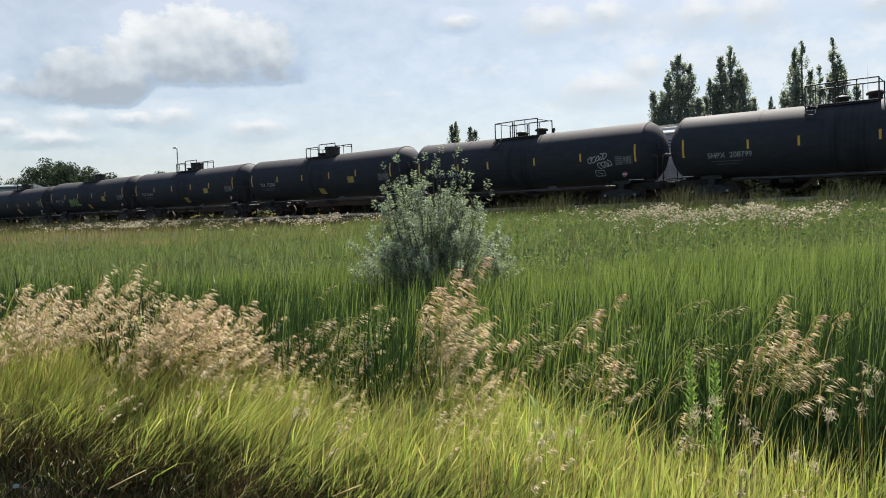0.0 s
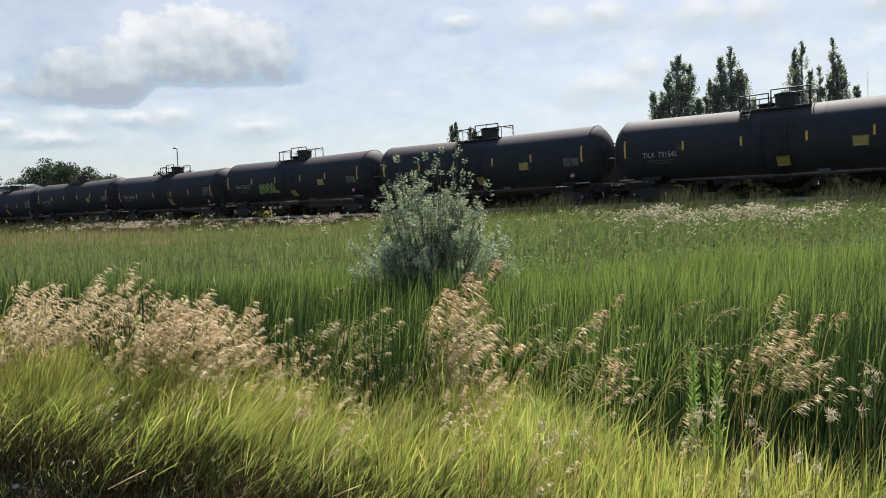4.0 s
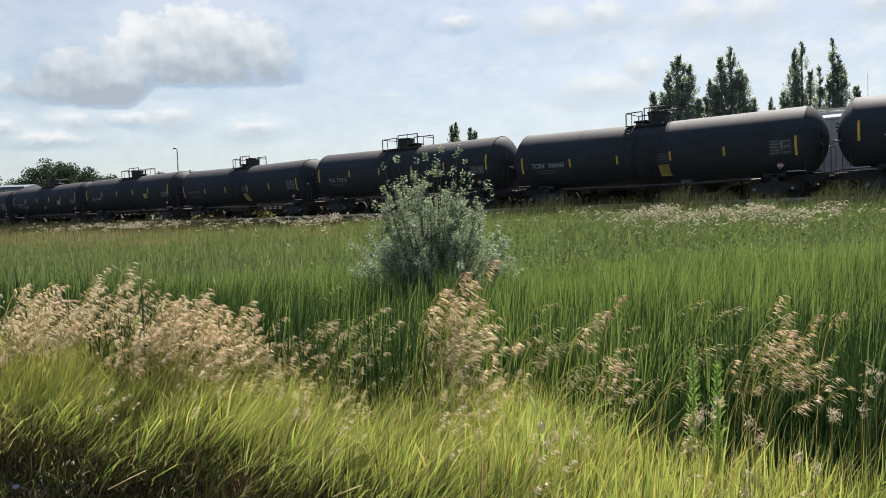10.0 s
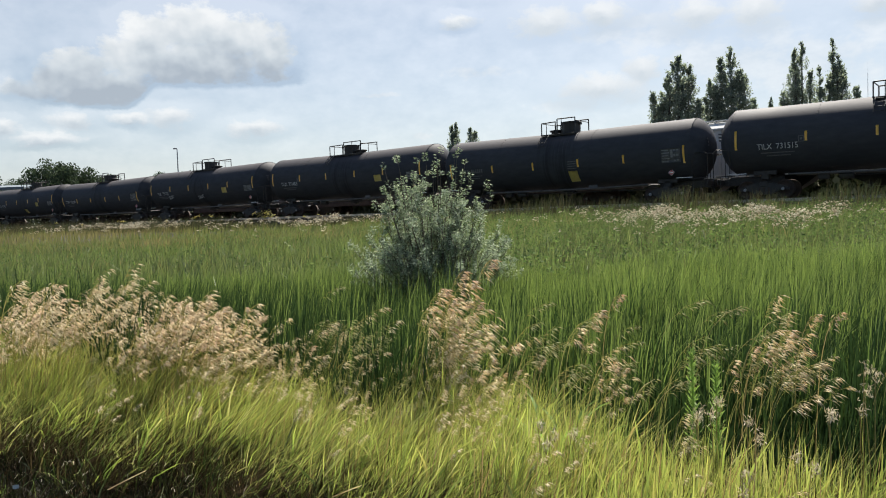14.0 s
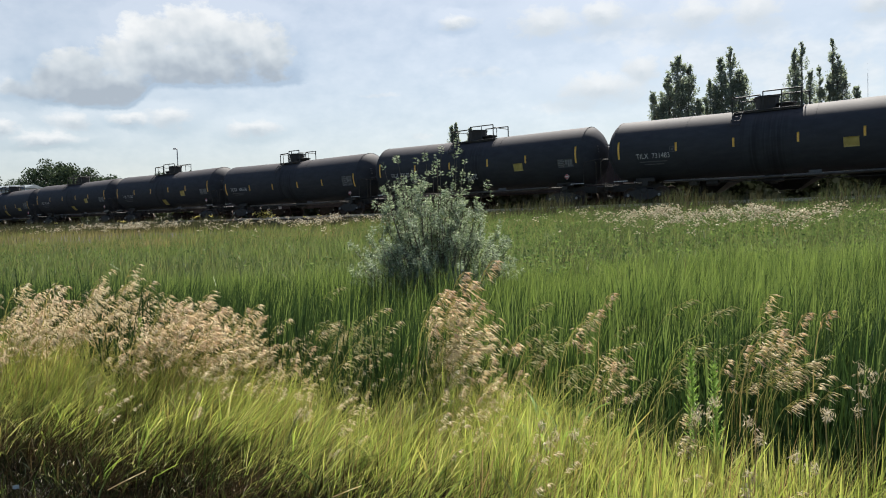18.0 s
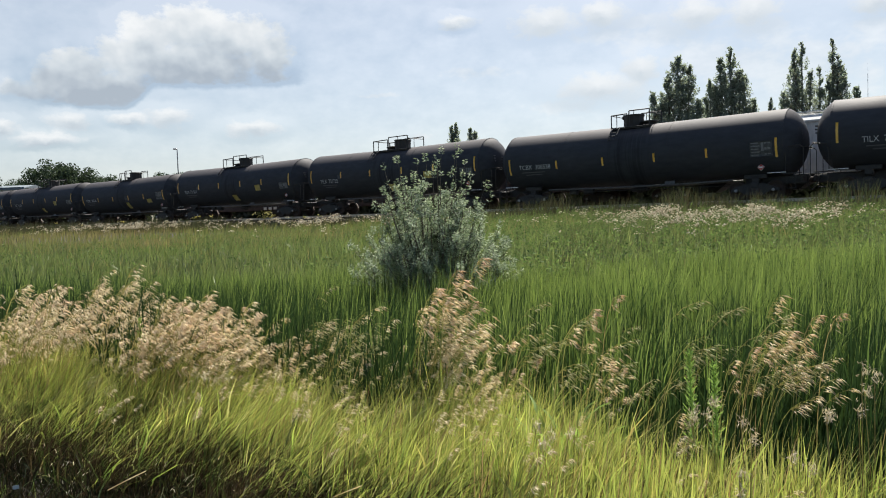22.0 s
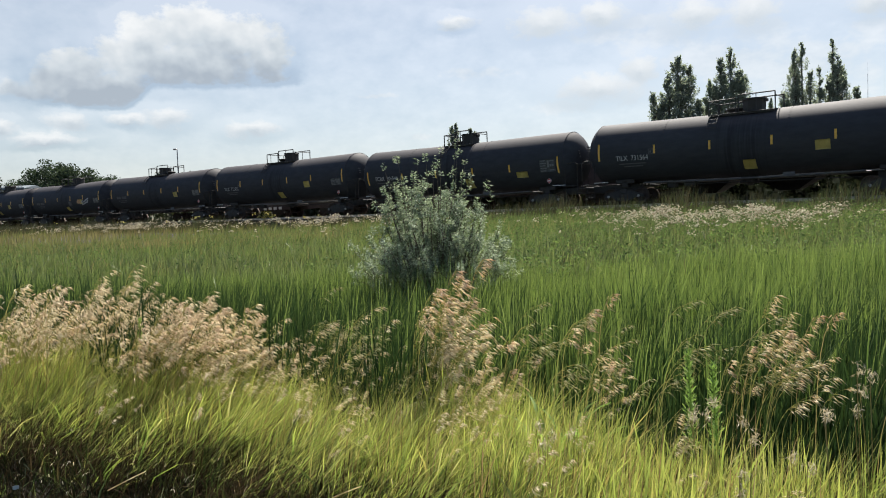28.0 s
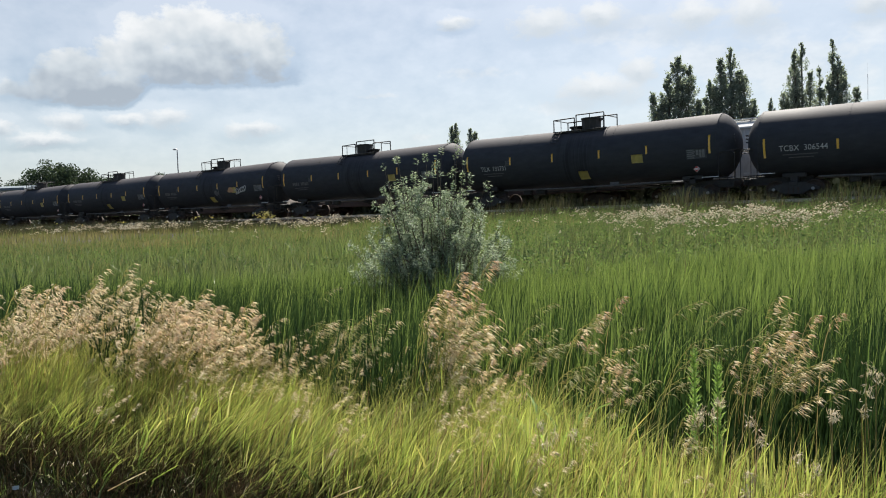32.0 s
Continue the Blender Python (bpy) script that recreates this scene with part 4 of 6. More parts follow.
def gondola():
    g = thing("gondola", "faded mauve-brown gondola wagon parked on the second track", "gondola wagon", on_track(-27.0, 5.5, RAIL))
    for y in (-1, 1):
        part("side_wall", Shape().box((0, y * 1.45, 2.35), (14.6, 0.1, 2.2), bevel=0.02), M_MAUVE, g)
        part("top_chord", Shape().box((0, y * 1.47, 3.48), (14.7, 0.18, 0.14), bevel=0.02), M_MAUVE, g)
        part("side_sill", Shape().box((0, y * 1.45, 1.15), (14.8, 0.2, 0.3), bevel=0.02), M_MAUVE, g)
        for i in range(13):
            part("side_post", Shape().box((-7.1 + i * 1.18, y * 1.54, 2.3), (0.14, 0.1, 2.1), bevel=0.01), M_MAUVE, g)
    for e in (-1, 1):
        part("end_wall", Shape().box((e * 7.28, 0, 2.35), (0.1, 2.9, 2.2), bevel=0.02), M_MAUVE, g)
        bogie(g, e * 5.4)
    part("floor", Shape().box((0, 0, 1.28), (14.5, 2.8, 0.1)), M_MAUVE, g)
    return g


mauve_gondola = gondola()
# unseen wagons, added to block the sky showing under the far tank cars
for i in range(9):
    g = copy_thing(mauve_gondola, on_track(-76.0 - 15.8 * i, 5.5, RAIL))
    tagged(g, "added gondola wagon on the second track, closing the bright gap under the far cars", group="parked gondola wagons")


def flat_wagon(q, length):
    f = thing("flat_wagon", "low flat wagon with a tarped load and white sill panels, parked", "flat wagon", on_track(q, 5.5, RAIL))
    part("deck", Shape().box((0, 0, 1.12), (length, 2.8, 0.16), bevel=0.02), M_TIE, f)
    for y in (-1, 1):
        part("side_sill", Shape().box((0, y * 1.42, 0.88), (length, 0.12, 0.36), bevel=0.02), M_MAUVE, f)
    for i in range(4):
        part("sill_panel", Shape().box((length / 2 - 3.4 + i * 0.72, -1.49, 0.86), (0.42, 0.02, 0.24)), M_WHITE, f, "white painted panel")
    part("tarped_load", Shape().add([(-length / 2 + 1, -1.2, 1.2), (length / 2 - 0.6, -1.2, 1.2), (length / 2 - 0.6, 1.2, 1.2), (-length / 2 + 1, 1.2, 1.2), (-length / 2 + 2, -0.7, 1.95), (length / 2 - 1.5, -0.7, 1.95), (length / 2 - 1.5, 0.7, 1.95), (-length / 2 + 2, 0.7, 1.95)],
                                    [(0, 1, 5, 4), (1, 2, 6, 5), (2, 3, 7, 6), (3, 0, 4, 7), (4, 5, 6, 7)]), M_TIE, f, "dark tarpaulin over the load")
    for e in (-1, 1):
        bogie(f, e * (length / 2 - 2.0))
    return f


flat_wagon(-42.5, 14.0)
flat_wagon(-59.5, 15.0)


# ---- grass ----
def blades(xy, high, wide, lean, segs, rng, wind=(0.25, 0.0), z=None, spread=1.0, combed=0.0, fan=None):
    """Tapered blades that bend over, as vertex and triangle arrays, with the height along each blade."""
    n = len(xy)
    z = ground_z(xy[:, 0], xy[:, 1]) - 0.03 if z is None else z
    a = rng.uniform(0, 2 * np.pi, n)
    ld = np.stack([np.cos(a), np.sin(a)], 1) * (rng.uniform(0.2, 1.0, n) * spread)[:, None] + np.atleast_2d(np.array(wind))
    if fan is not None:
        ld = ld + fan
    if combed:
        ld = ld + combed * np.stack([wave(xy[:, 0], xy[:, 1], 2.6, 7.0), wave(xy[:, 0], xy[:, 1], 2.1, 9.0)], 1)
    ld = ld * np.minimum(1.0, 1.0 / np.maximum(np.linalg.norm(ld, axis=1), 1e-6))[:, None]
    face = rng.uniform(0, np.pi, n)
    wd = np.stack([np.cos(face), np.sin(face)], 1)
    vs, al = [], []
    for k in range(segs + 1):
        t = k / segs
        c = np.concatenate([xy + ld * (lean * high)[:, None] * t ** 1.8, (z + high * (t - 0.28 * lean * t ** 2.5))[:, None]], 1)
        if k < segs:
            w = wide * (1 - t) ** 0.6 * (0.75 + 0.5 * min(1, 3 * t)) / 2
            off = np.concatenate([wd * w[:, None], np.zeros((n, 1))], 1)
            vs += [c - off, c + off]
            al += [np.full(n, t)] * 2
        else:
            vs.append(c)
            al.append(np.ones(n))
    m = 2 * segs + 1
    v = np.stack(vs, 1).reshape(-1, 3)
    al = np.stack(al, 1).ravel()
    tri = []
    for k in range(segs - 1):
        tri += [(2 * k, 2 * k + 1, 2 * k + 3), (2 * k, 2 * k + 3, 2 * k + 2)]
    tri.append((2 * segs - 2, 2 * segs - 1, 2 * segs))
    f = (np.arange(n) * m)[:, None, None] + np.array(tri)[None]
    return v, f.reshape(-1, 3), al


def join(sets):
    vs, fs, als, o = [], [], [], 0
    for v, f, a in sets:
        vs.append(v)
        fs.append(f + o)
        als.append(a)
        o += len(v)
    return np.concatenate(vs), np.concatenate(fs), np.concatenate(als)


def in_view(n, y0, y1, rng, margin=0.68, power=1.0):
    """Points of the field that the camera overlooks, between two distances."""
    y = np.sqrt(rng.uniform(y0 * y0, y1 * y1, n)) if power == 1.0 else y0 + (y1 - y0) * rng.uniform(0, 1, n) ** power
    x = rng.uniform(-margin, margin, n) * y
    return np.stack([x, y], 1)


def verge(xy):
    return xy[:, 1] + 0.45 * xy[:, 0]


def off_track(xy):
    return TRACK - (xy[:, 0] * NX + xy[:, 1] * NY)


def stuff(name, sets, material, label, category="grass"):
    v, f, a = join(sets)
    ob = new(name, soup(name, v, f, material, a))
    return tagged(ob, label, category, kind="stuff")


rng = np.random.default_rng(11)
SWAY = []


def wave(x, y, scale, seed=0.0):
    """A smooth value from -1 to 1 that drifts over the ground."""
    return (np.sin(x * scale + seed) * np.cos(y * scale * 1.3 + seed * 2) + np.sin(x * scale * 2.3 - y * scale * 1.9 + seed * 3) * 0.6) / 1.6


def swaying(name, xy, high, wide, lean, segs, material, label, cells, amount, wind=(0.25, 0.0), spread=1.0, combed=0.0, fan=None):
    """Grass in patches that rock a little in the wind, each about its own foot."""
    cell = np.floor(xy[:, 0] / cells[0]).astype(int) * 1000 + np.floor(xy[:, 1] / cells[1]).astype(int)
    for c in np.unique(cell):
        k = cell == c
        q = xy[k]
        o = np.array([q[:, 0].mean(), q[:, 1].mean()])
        z0 = float(ground_z(o[0], o[1]))
        blow = wind[k] if isinstance(wind, np.ndarray) else wind
        v, f, a = blades(q, high[k], wide[k], lean[k], segs, rng, blow, spread=spread, combed=combed, fan=None if fan is None else fan[k])
        ob = new(name, soup(name, v - np.array([o[0], o[1], z0]), f, material, a))
        ob.location = (o[0], o[1], z0)
        tagged(ob, label, "grass", kind="stuff")
        SWAY.append((ob, (o[0], o[1], z0), 0.0, amount))


# the short yellow-green grass of the verge, in tufts that lean with the wind
def front_of_verge(p):
    """How far a point lies behind the bare edge of the verge."""
    return verge(p) - np.interp(p[:, 0], [-3, -1.5, -0.8, -0.2, 1], [3.4, 3.32, 3.1, 2.8, 2.45]) + 0.06 * np.sin(p[:, 0] * 5.1)


def verge_spots(n):
    p = np.stack([rng.uniform(-5.5, 3.6, n), rng.uniform(2.4, 5.2, n)], 1)
    p[:, 1] -= 0.45 * p[:, 0]
    p = p[(np.abs(p[:, 0]) < 0.7 * p[:, 1] + 0.2) & (p[:, 1] > 1.6)]
    e = front_of_verge(p) + rng.normal(0, 0.03, len(p))
    return p[(e > 0) & (verge(p) < np.interp(p[:, 0], [-2, 0.5, 1.0, 2.0], [5.3, 4.85, 4.4, 4.25]))]


def tufted(c, per, spread):
    """Blades gathered round the hearts of tufts, and the way each one leans out of its tuft."""
    off = rng.normal(0, spread, (len(c), per, 2))
    return (c[:, None] + off).reshape(-1, 2), (off / (2.2 * spread)).reshape(-1, 2)


p, fan = tufted(verge_spots(5400), 24, 0.045)
edge = front_of_verge(p)
tuft_size = np.repeat(rng.uniform(0.55, 1.28, len(p) // 24), 24)
h = rng.uniform(0.28, 0.62, len(p)) * tuft_size * np.interp(edge, [0, 0.5, 1.6], [0.62, 0.86, 1.06]) * np.interp(p[:, 0], [-1.5, -0.5, 0.4, 1.2], [1.1, 1.0, 1.0, 0.8]) * (1 + 0.2 * wave(p[:, 0], p[:, 1], 3.7, 1.0))
wide = rng.uniform(0.0028, 0.0062, len(p)) + rng.uniform(0, 0.012, len(p)) * (rng.random(len(p)) < np.interp(p[:, 0], [-1, 0.3, 1.0], [0.16, 0.32, 0.65]))
bank = np.clip(1 - edge / np.interp(p[:, 0], [-1.5, 0, 1.0], [1.05, 1.05, 0.6]), 0, 1)
wind = np.stack([np.interp(p[:, 0], [-1.2, 0.4], [0.75, 0.4]) + 0.4 * bank, -0.04 - 0.3 * bank], 1)
lean = rng.uniform(0.15, 0.75, len(p)) + (0.55 * bank + np.interp(p[:, 0], [-1.2, 0.4, 1.0], [0.22, 0.0, -0.15])) * rng.uniform(0.4, 1.0, len(p))
# darkened dead stalks crowd the front, where the verge shades its own foot
dark_foot = rng.random(len(p)) < np.interp(edge + rng.normal(0, 0.12, len(p)), [0.2, 0.52, 0.88], [0.97, 0.55, 0.03]) * np.interp(p[:, 0], [-0.6, 0.1, 0.6], [1.0, 0.75, 0.25])
stuff("verge_stalks", [blades(p[dark_foot], h[dark_foot] * rng.uniform(0.5, 1.0, dark_foot.sum()), wide[dark_foot] * 0.8, lean[dark_foot], 3, rng, wind[dark_foot], spread=0.5, fan=fan[dark_foot])], M_STALK, "dead brown stalks at the foot of the verge, coloured dark for its shade")
p, h, wide, lean, wind, fan, edge = (v[~dark_foot] for v in (p, h, wide, lean, wind, fan, edge))
swaying("verge_grass", p, h, wide, lean, 3, M_VERGE, "yellow-green verge grass, sunlit from behind", (2.2, 9), 0.8, wind, 0.35, 0.2, fan)
# short darkened tufts paint the shade between the verge blades
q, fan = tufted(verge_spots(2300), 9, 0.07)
stuff("shaded_verge_growth", [blades(q, rng.uniform(0.14, 0.36, len(q)), rng.uniform(0.004, 0.01, len(q)), rng.uniform(0.1, 0.8, len(q)), 3, rng, (0.4, 0.0), combed=0.3, fan=fan)], M_VERGESHADE, "low green and brown verge growth, coloured dark for the shaded gaps")
k = rng.random(len(p)) < 0.08
stuff("thatch", [blades(p[k], rng.uniform(0.08, 0.3, k.sum()), rng.uniform(0.003, 0.007, k.sum()), rng.uniform(0.5, 1.3, k.sum()), 3, rng)], M_THATCH, "dead brown thatch at the foot of the grass")

# thin russet stems with small seed tops, standing over the verge grass
q = verge_spots(3600)
q = q[front_of_verge(q) > np.interp(q[:, 0], [-1.0, 0.0, 0.6], [0.75, 0.6, 0.1])]
q = q[rng.random(len(q)) < 0.6 + 0.5 * wave(q[:, 0], q[:, 1], 2.3, 3.0)]
stuff("russet_stems", [blades(q, rng.uniform(0.4, 0.74, len(q)), rng.uniform(0.003, 0.0065, len(q)), rng.uniform(0.1, 0.6, len(q)), 4, rng, (0.5, 0.0), spread=0.5)], M_RUSSET, "thin russet seed stems over the verge grass")

q = verge_spots(5200)
q = q[(rng.random(len(q)) < np.interp(q[:, 0], [-0.6, 0.4], [0.1, 0.5])) & (front_of_verge(q) > 0.2)]
stuff("brown_stems", [blades(q, rng.uniform(0.34, 0.62, len(q)), rng.uniform(0.004, 0.008, len(q)), rng.uniform(0.05, 0.5, len(q)), 3, rng, (0.4, 0.0), spread=0.4)], M_STALK, "dark brown dead stems standing in the verge grass")

# short growth and litter of stalks where the verge meets the bare edge
# its near-black colour holds the shade in front of the verge
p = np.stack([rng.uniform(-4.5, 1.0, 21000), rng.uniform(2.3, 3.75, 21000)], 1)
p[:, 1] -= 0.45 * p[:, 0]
stuff("edge_growth", [blades(p, rng.uniform(0.07, 0.28, len(p)), rng.uniform(0.004, 0.009, len(p)), rng.uniform(0.4, 1.4, len(p)), 3, rng)], M_EDGE, "brown and green growth at the verge's edge, coloured dark for its shade")

# pale specks of broken straw caught in the dark edge, and a few green sprigs
q = np.stack([rng.uniform(-3.4, 0.4, 260), rng.uniform(3.1, 3.75, 260)], 1)
q[:, 1] -= 0.45 * q[:, 0]
stuff("straw_litter", [blades(q, rng.uniform(0.02, 0.06, len(q)), rng.uniform(0.002, 0.005, len(q)), rng.uniform(0.8, 1.8, len(q)), 2, rng, z=ground_z(q[:, 0], q[:, 1]) + rng.uniform(0.02, 0.22, len(q)))], M_STRAW, "broken bits of pale straw in the dark edge growth", "straw")
q, fan = tufted(np.stack([rng.uniform(-3.0, -0.9, 18), rng.uniform(2.75, 3.2, 18)], 1), 9, 0.03)
q[:, 1] -= 0.45 * q[:, 0]
stuff("green_sprigs", [blades(q, rng.uniform(0.1, 0.26, len(q)), rng.uniform(0.005, 0.011, len(q)), rng.uniform(0.4, 1.2, len(q)), 3, rng, fan=fan)], M_TALL, "short green sprigs on the bare edge")

# the tall green grass of the ditch
p = in_view(165000, 4.2, 15.5, rng)
p = p[(verge(p) > 4.85 + 0.25 * np.sin(p[:, 0] * 3)) & (off_track(p) > 23)]
p = p[rng.random(len(p)) < 0.7 + 0.5 * wave(p[:, 0], p[:, 1], 2.2, 2.0)]
h = rng.uniform(0.5, 1.3, len(p)) * np.interp(p[:, 1], [4, 7, 11, 15], [1.0, 1.05, 1.0, 0.75]) * (1 + 0.2 * wave(p[:, 0], p[:, 1], 1.6, 4.0))
fresh = np.exp(-((p[:, 0] - 1.9) / 1.7) ** 2 - ((p[:, 1] - 13.0) / 2.4) ** 2)
h = h * (1 - 0.3 * fresh) * np.where(p[:, 0] > 0.3, np.interp(verge(p), [4.85, 5.5, 6.1], [0.42, 0.62, 1.0]), 1.0)
# darkened blades stand where the ditch grass shades itself, mostly in front
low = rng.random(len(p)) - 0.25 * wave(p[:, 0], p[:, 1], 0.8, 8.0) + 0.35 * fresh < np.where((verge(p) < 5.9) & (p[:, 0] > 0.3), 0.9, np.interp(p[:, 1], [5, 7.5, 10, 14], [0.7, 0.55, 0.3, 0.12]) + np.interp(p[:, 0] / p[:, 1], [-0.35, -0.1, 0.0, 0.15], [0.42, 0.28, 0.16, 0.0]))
stuff("shaded_tall_grass", [blades(p[low], h[low] * rng.uniform(0.65, 1.0, low.sum()), rng.uniform(0.009, 0.02, low.sum()), rng.uniform(0.05, 0.5, low.sum()), 3, rng)], M_TALLSHADE, "ditch grass coloured dark for the shade low between the blades")
p, h = p[~low], h[~low]
swaying("tall_grass", p, h, rng.uniform(0.006, 0.016, len(p)), rng.uniform(0.05, 0.7, len(p)), 3, M_TALL, "tall dark green grass standing in the ditch", (3.2, 3.2), 0.7, (0.25, 0.0), 0.6, 0.4)

# the field that rises to the railway
p = in_view(170000, 13.0, 46, rng)
p = p[(off_track(p) > 3.8) & (verge(p) > 10)]
p = p[rng.random(len(p)) < 0.7 + 0.5 * wave(p[:, 0], p[:, 1], 1.1, 3.0)]
h = rng.uniform(0.4, 0.95, len(p)) * (1 + 0.25 * wave(p[:, 0], p[:, 1], 0.9, 5.0))
dull = (p[:, 0] < -0.12 * p[:, 1] + rng.normal(0, 1.5, len(p))) & (p[:, 1] > 35) & (rng.random(len(p)) < 0.6) | (p[:, 1] > 20) & (rng.random(len(p)) < 0.1)
stuff("field_grass", [blades(p[dull], h[dull] * 0.9, rng.uniform(0.016, 0.045, dull.sum()), rng.uniform(0.05, 0.8, dull.sum()), 3, rng, (0.25, 0.0), combed=0.6)], M_FAR, "dull straw-green meadow grass gone to seed")
p, h = p[~dull], h[~dull]
stuff("field_grass", [blades(p, h, rng.uniform(0.016, 0.045, len(p)), rng.uniform(0.05, 0.8, len(p)), 3, rng, (0.25, 0.0), combed=0.6)], M_FIELD, "bright green meadow grass between ditch and railway")
p = in_view(190000, 30, 150, rng)
w = off_track(p)
p = p[(w > 4.5) & (w < 24)]
p = p[rng.random(len(p)) < 0.7 + 0.5 * wave(p[:, 0], p[:, 1], 0.6, 3.0)]
h = rng.uniform(0.4, 0.95, len(p)) * (1 + 0.25 * wave(p[:, 0], p[:, 1], 0.5, 5.0))
stuff("far_grass", [blades(p, h, rng.uniform(0.03, 0.06, len(p)), rng.uniform(0.1, 0.5, len(p)), 2, rng, (0.25, 0.0), combed=0.4)], M_FAR, "dull green and straw-coloured grass beside the embankment")


def along_track(n, q0, q1, w0, w1):
    q, w = rng.uniform(q0, q1, n), rng.uniform(w0, w1, n)
    d = TRACK - w
    return np.stack([d * NX + q * DX, d * NY + q * DY], 1)


# rank weeds on the shoulder of the embankment, and added scrub beyond the second track
p = along_track(60000, -125, 3, 3.0, 6.5)
u = p[:, 0] * DX + p[:, 1] * DY
p = p[rng.random(len(p)) < np.interp(u, [-120, -40, 0], [0.7, 0.9, 1.0]) * (0.55 + 0.6 * wave(u, u * 0, 1.3, 1.0))]
u = p[:, 0] * DX + p[:, 1] * DY
h = rng.uniform(0.5, 1.3, len(p)) * (0.95 + 0.35 * wave(u, u * 0, 0.8, 2.0)) * np.interp(u, [-90, -50, -45, -36, -32, -15], [1.2, 1.0, 0.6, 0.6, 1.15, 1.3])
stuff("rank_weeds", [blades(p, h, rng.uniform(0.014, 0.035, len(p)), rng.uniform(0.1, 0.5, len(p)), 3, rng, (0.2, 0.0))], M_RANK, "rank brown and green weeds along the embankment", "weeds")


# ---- flowers ----
def leaf_cards(c, size, rng, slim=0.35, droop=0.0, along=None):
    """Small pointed leaves, each a folded pair of triangles, at the points c; along: the way they point."""
    n = len(c)
    d = rng.normal(0, 1, (n, 3)) if along is None else along.copy()
    d[:, 2] -= droop
    d /= np.linalg.norm(d, axis=1)[:, None]
    s = np.cross(d, rng.normal(0, 1, (n, 3)))
    s /= np.linalg.norm(s, axis=1)[:, None]
    L = (size * rng.uniform(0.6, 1.3, n))[:, None]
    v = np.stack([c - d * L / 2, c + s * L * slim / 2, c + d * L / 2, c - s * L * slim / 2], 1).reshape(-1, 3)
    f = (np.arange(n) * 4)[:, None, None] + np.array([(0, 1, 2), (0, 2, 3)])[None]
    return v, f.reshape(-1, 3), np.tile([0, 0.5, 1, 0.5], n)


def flower_heads(c, size, rng):
    """Small rounded heads of eight faces each."""
    n = len(c)
    o = np.array([(1, 0, 0), (0, 1, 0), (-1, 0, 0), (0, -1, 0), (0, 0, 0.6), (0, 0, -0.5)])
    s = (size * rng.uniform(0.6, 1.3, n))[:, None, None]
    v = (c[:, None] + o[None] * s + rng.normal(0, 0.15, (n, 6, 3)) * s).reshape(-1, 3)
    f = (np.arange(n) * 6)[:, None, None] + np.array([(0, 1, 4), (1, 2, 4), (2, 3, 4), (3, 0, 4), (1, 0, 5), (2, 1, 5), (3, 2, 5), (0, 3, 5)])[None]
    return v, f.reshape(-1, 3), np.zeros(len(v))


def flower_drift(name, xy, material, label, size, tall=(0.55, 0.95)):
    z = ground_z(xy[:, 0], xy[:, 1]) + rng.uniform(*tall, len(xy))
    c = []
    for k in range(7):
        c.append(np.concatenate([xy + rng.normal(0, size * 2.3, xy.shape), (z + rng.normal(0, size, len(xy)))[:, None]], 1))
    return stuff(name, [flower_heads(np.concatenate(c), size, rng)], material, label, "flowers")


def by_bearing(n, az0, az1, w0, w1, clump):
    """Points between two bearings and two distances from the track, thinned into drifts."""
    az = np.radians(rng.normal((az0 + az1) / 2, (az1 - az0) / 3.3, n))
    w = w0 + (w1 - w0) * (0.35 * np.abs(rng.normal(0, 1, n)) + 0.12 * np.sin(az * 60) + 0.1)
    r = (TRACK - w) / (np.sin(az) * NX + np.cos(az) * NY)
    xy = np.stack([r * np.sin(az), r * np.cos(az)], 1)
    return xy[rng.random(n) < 0.35 + 0.9 * wave(xy[:, 0], xy[:, 1], clump, 6.0) + 0.7 * wave(xy[:, 0], xy[:, 1], clump * 2.7, 2.0)]


flower_drift("flower_drift", np.concatenate([by_bearing(560, 13.0, 20.5, 7.0, 16, 0.9), by_bearing(520, 20.0, 27.5, 8.5, 16, 0.9), by_bearing(260, 10, 33, 8, 18, 0.9)]), M_FLOWER, "drift of pale pinkish-white flower heads in the meadow", 0.04)
flower_drift("flower_drift", np.concatenate([by_bearing(520, -29.0, -19.0, 4.8, 10, 0.4), by_bearing(280, -14.5, -3.0, 4.8, 11, 0.5), by_bearing(200, -32, -3, 6, 16, 0.5)]), M_FLOWER, "far drift of pale flower heads beside the embankment", 0.05)
flower_drift("yellow_flowers", np.concatenate([by_bearing(40, -14.2, -13.2, 3.2, 4.5, 1.5), by_bearing(26, -24, -4, 4.5, 9, 0.8)]), M_YFLOWER, "scattered yellow flower heads among the weeds", 0.055, (0.8, 1.3))


# low leafy forbs that break up the grass of the meadow
p = in_view(15000, 13.0, 40, rng)
p = p[(off_track(p) > 4) & (rng.random(len(p)) < 0.45 + 0.35 * np.sign(p[:, 0]) + 0.4 * wave(p[:, 0], p[:, 1], 0.9, 7.0))]
c = np.repeat(p, 6, axis=0) + rng.normal(0, 0.07, (6 * len(p), 2))
c = np.concatenate([c, (ground_z(c[:, 0], c[:, 1]) + np.repeat(rng.uniform(0.25, 0.8, len(p)), 6) + rng.normal(0, 0.08, len(c)))[:, None]], 1)
stuff("meadow_forbs", [leaf_cards(c, 0.085, rng, 0.45)], M_FORB, "low leafy green forbs scattered through the meadow", "forbs")


# dull upright weeds in clumps through the nearer meadow
p = in_view(16000, 11.0, 30, rng)
p = p[(off_track(p) > 5) & (p[:, 0] > 0.16 * p[:, 1])]
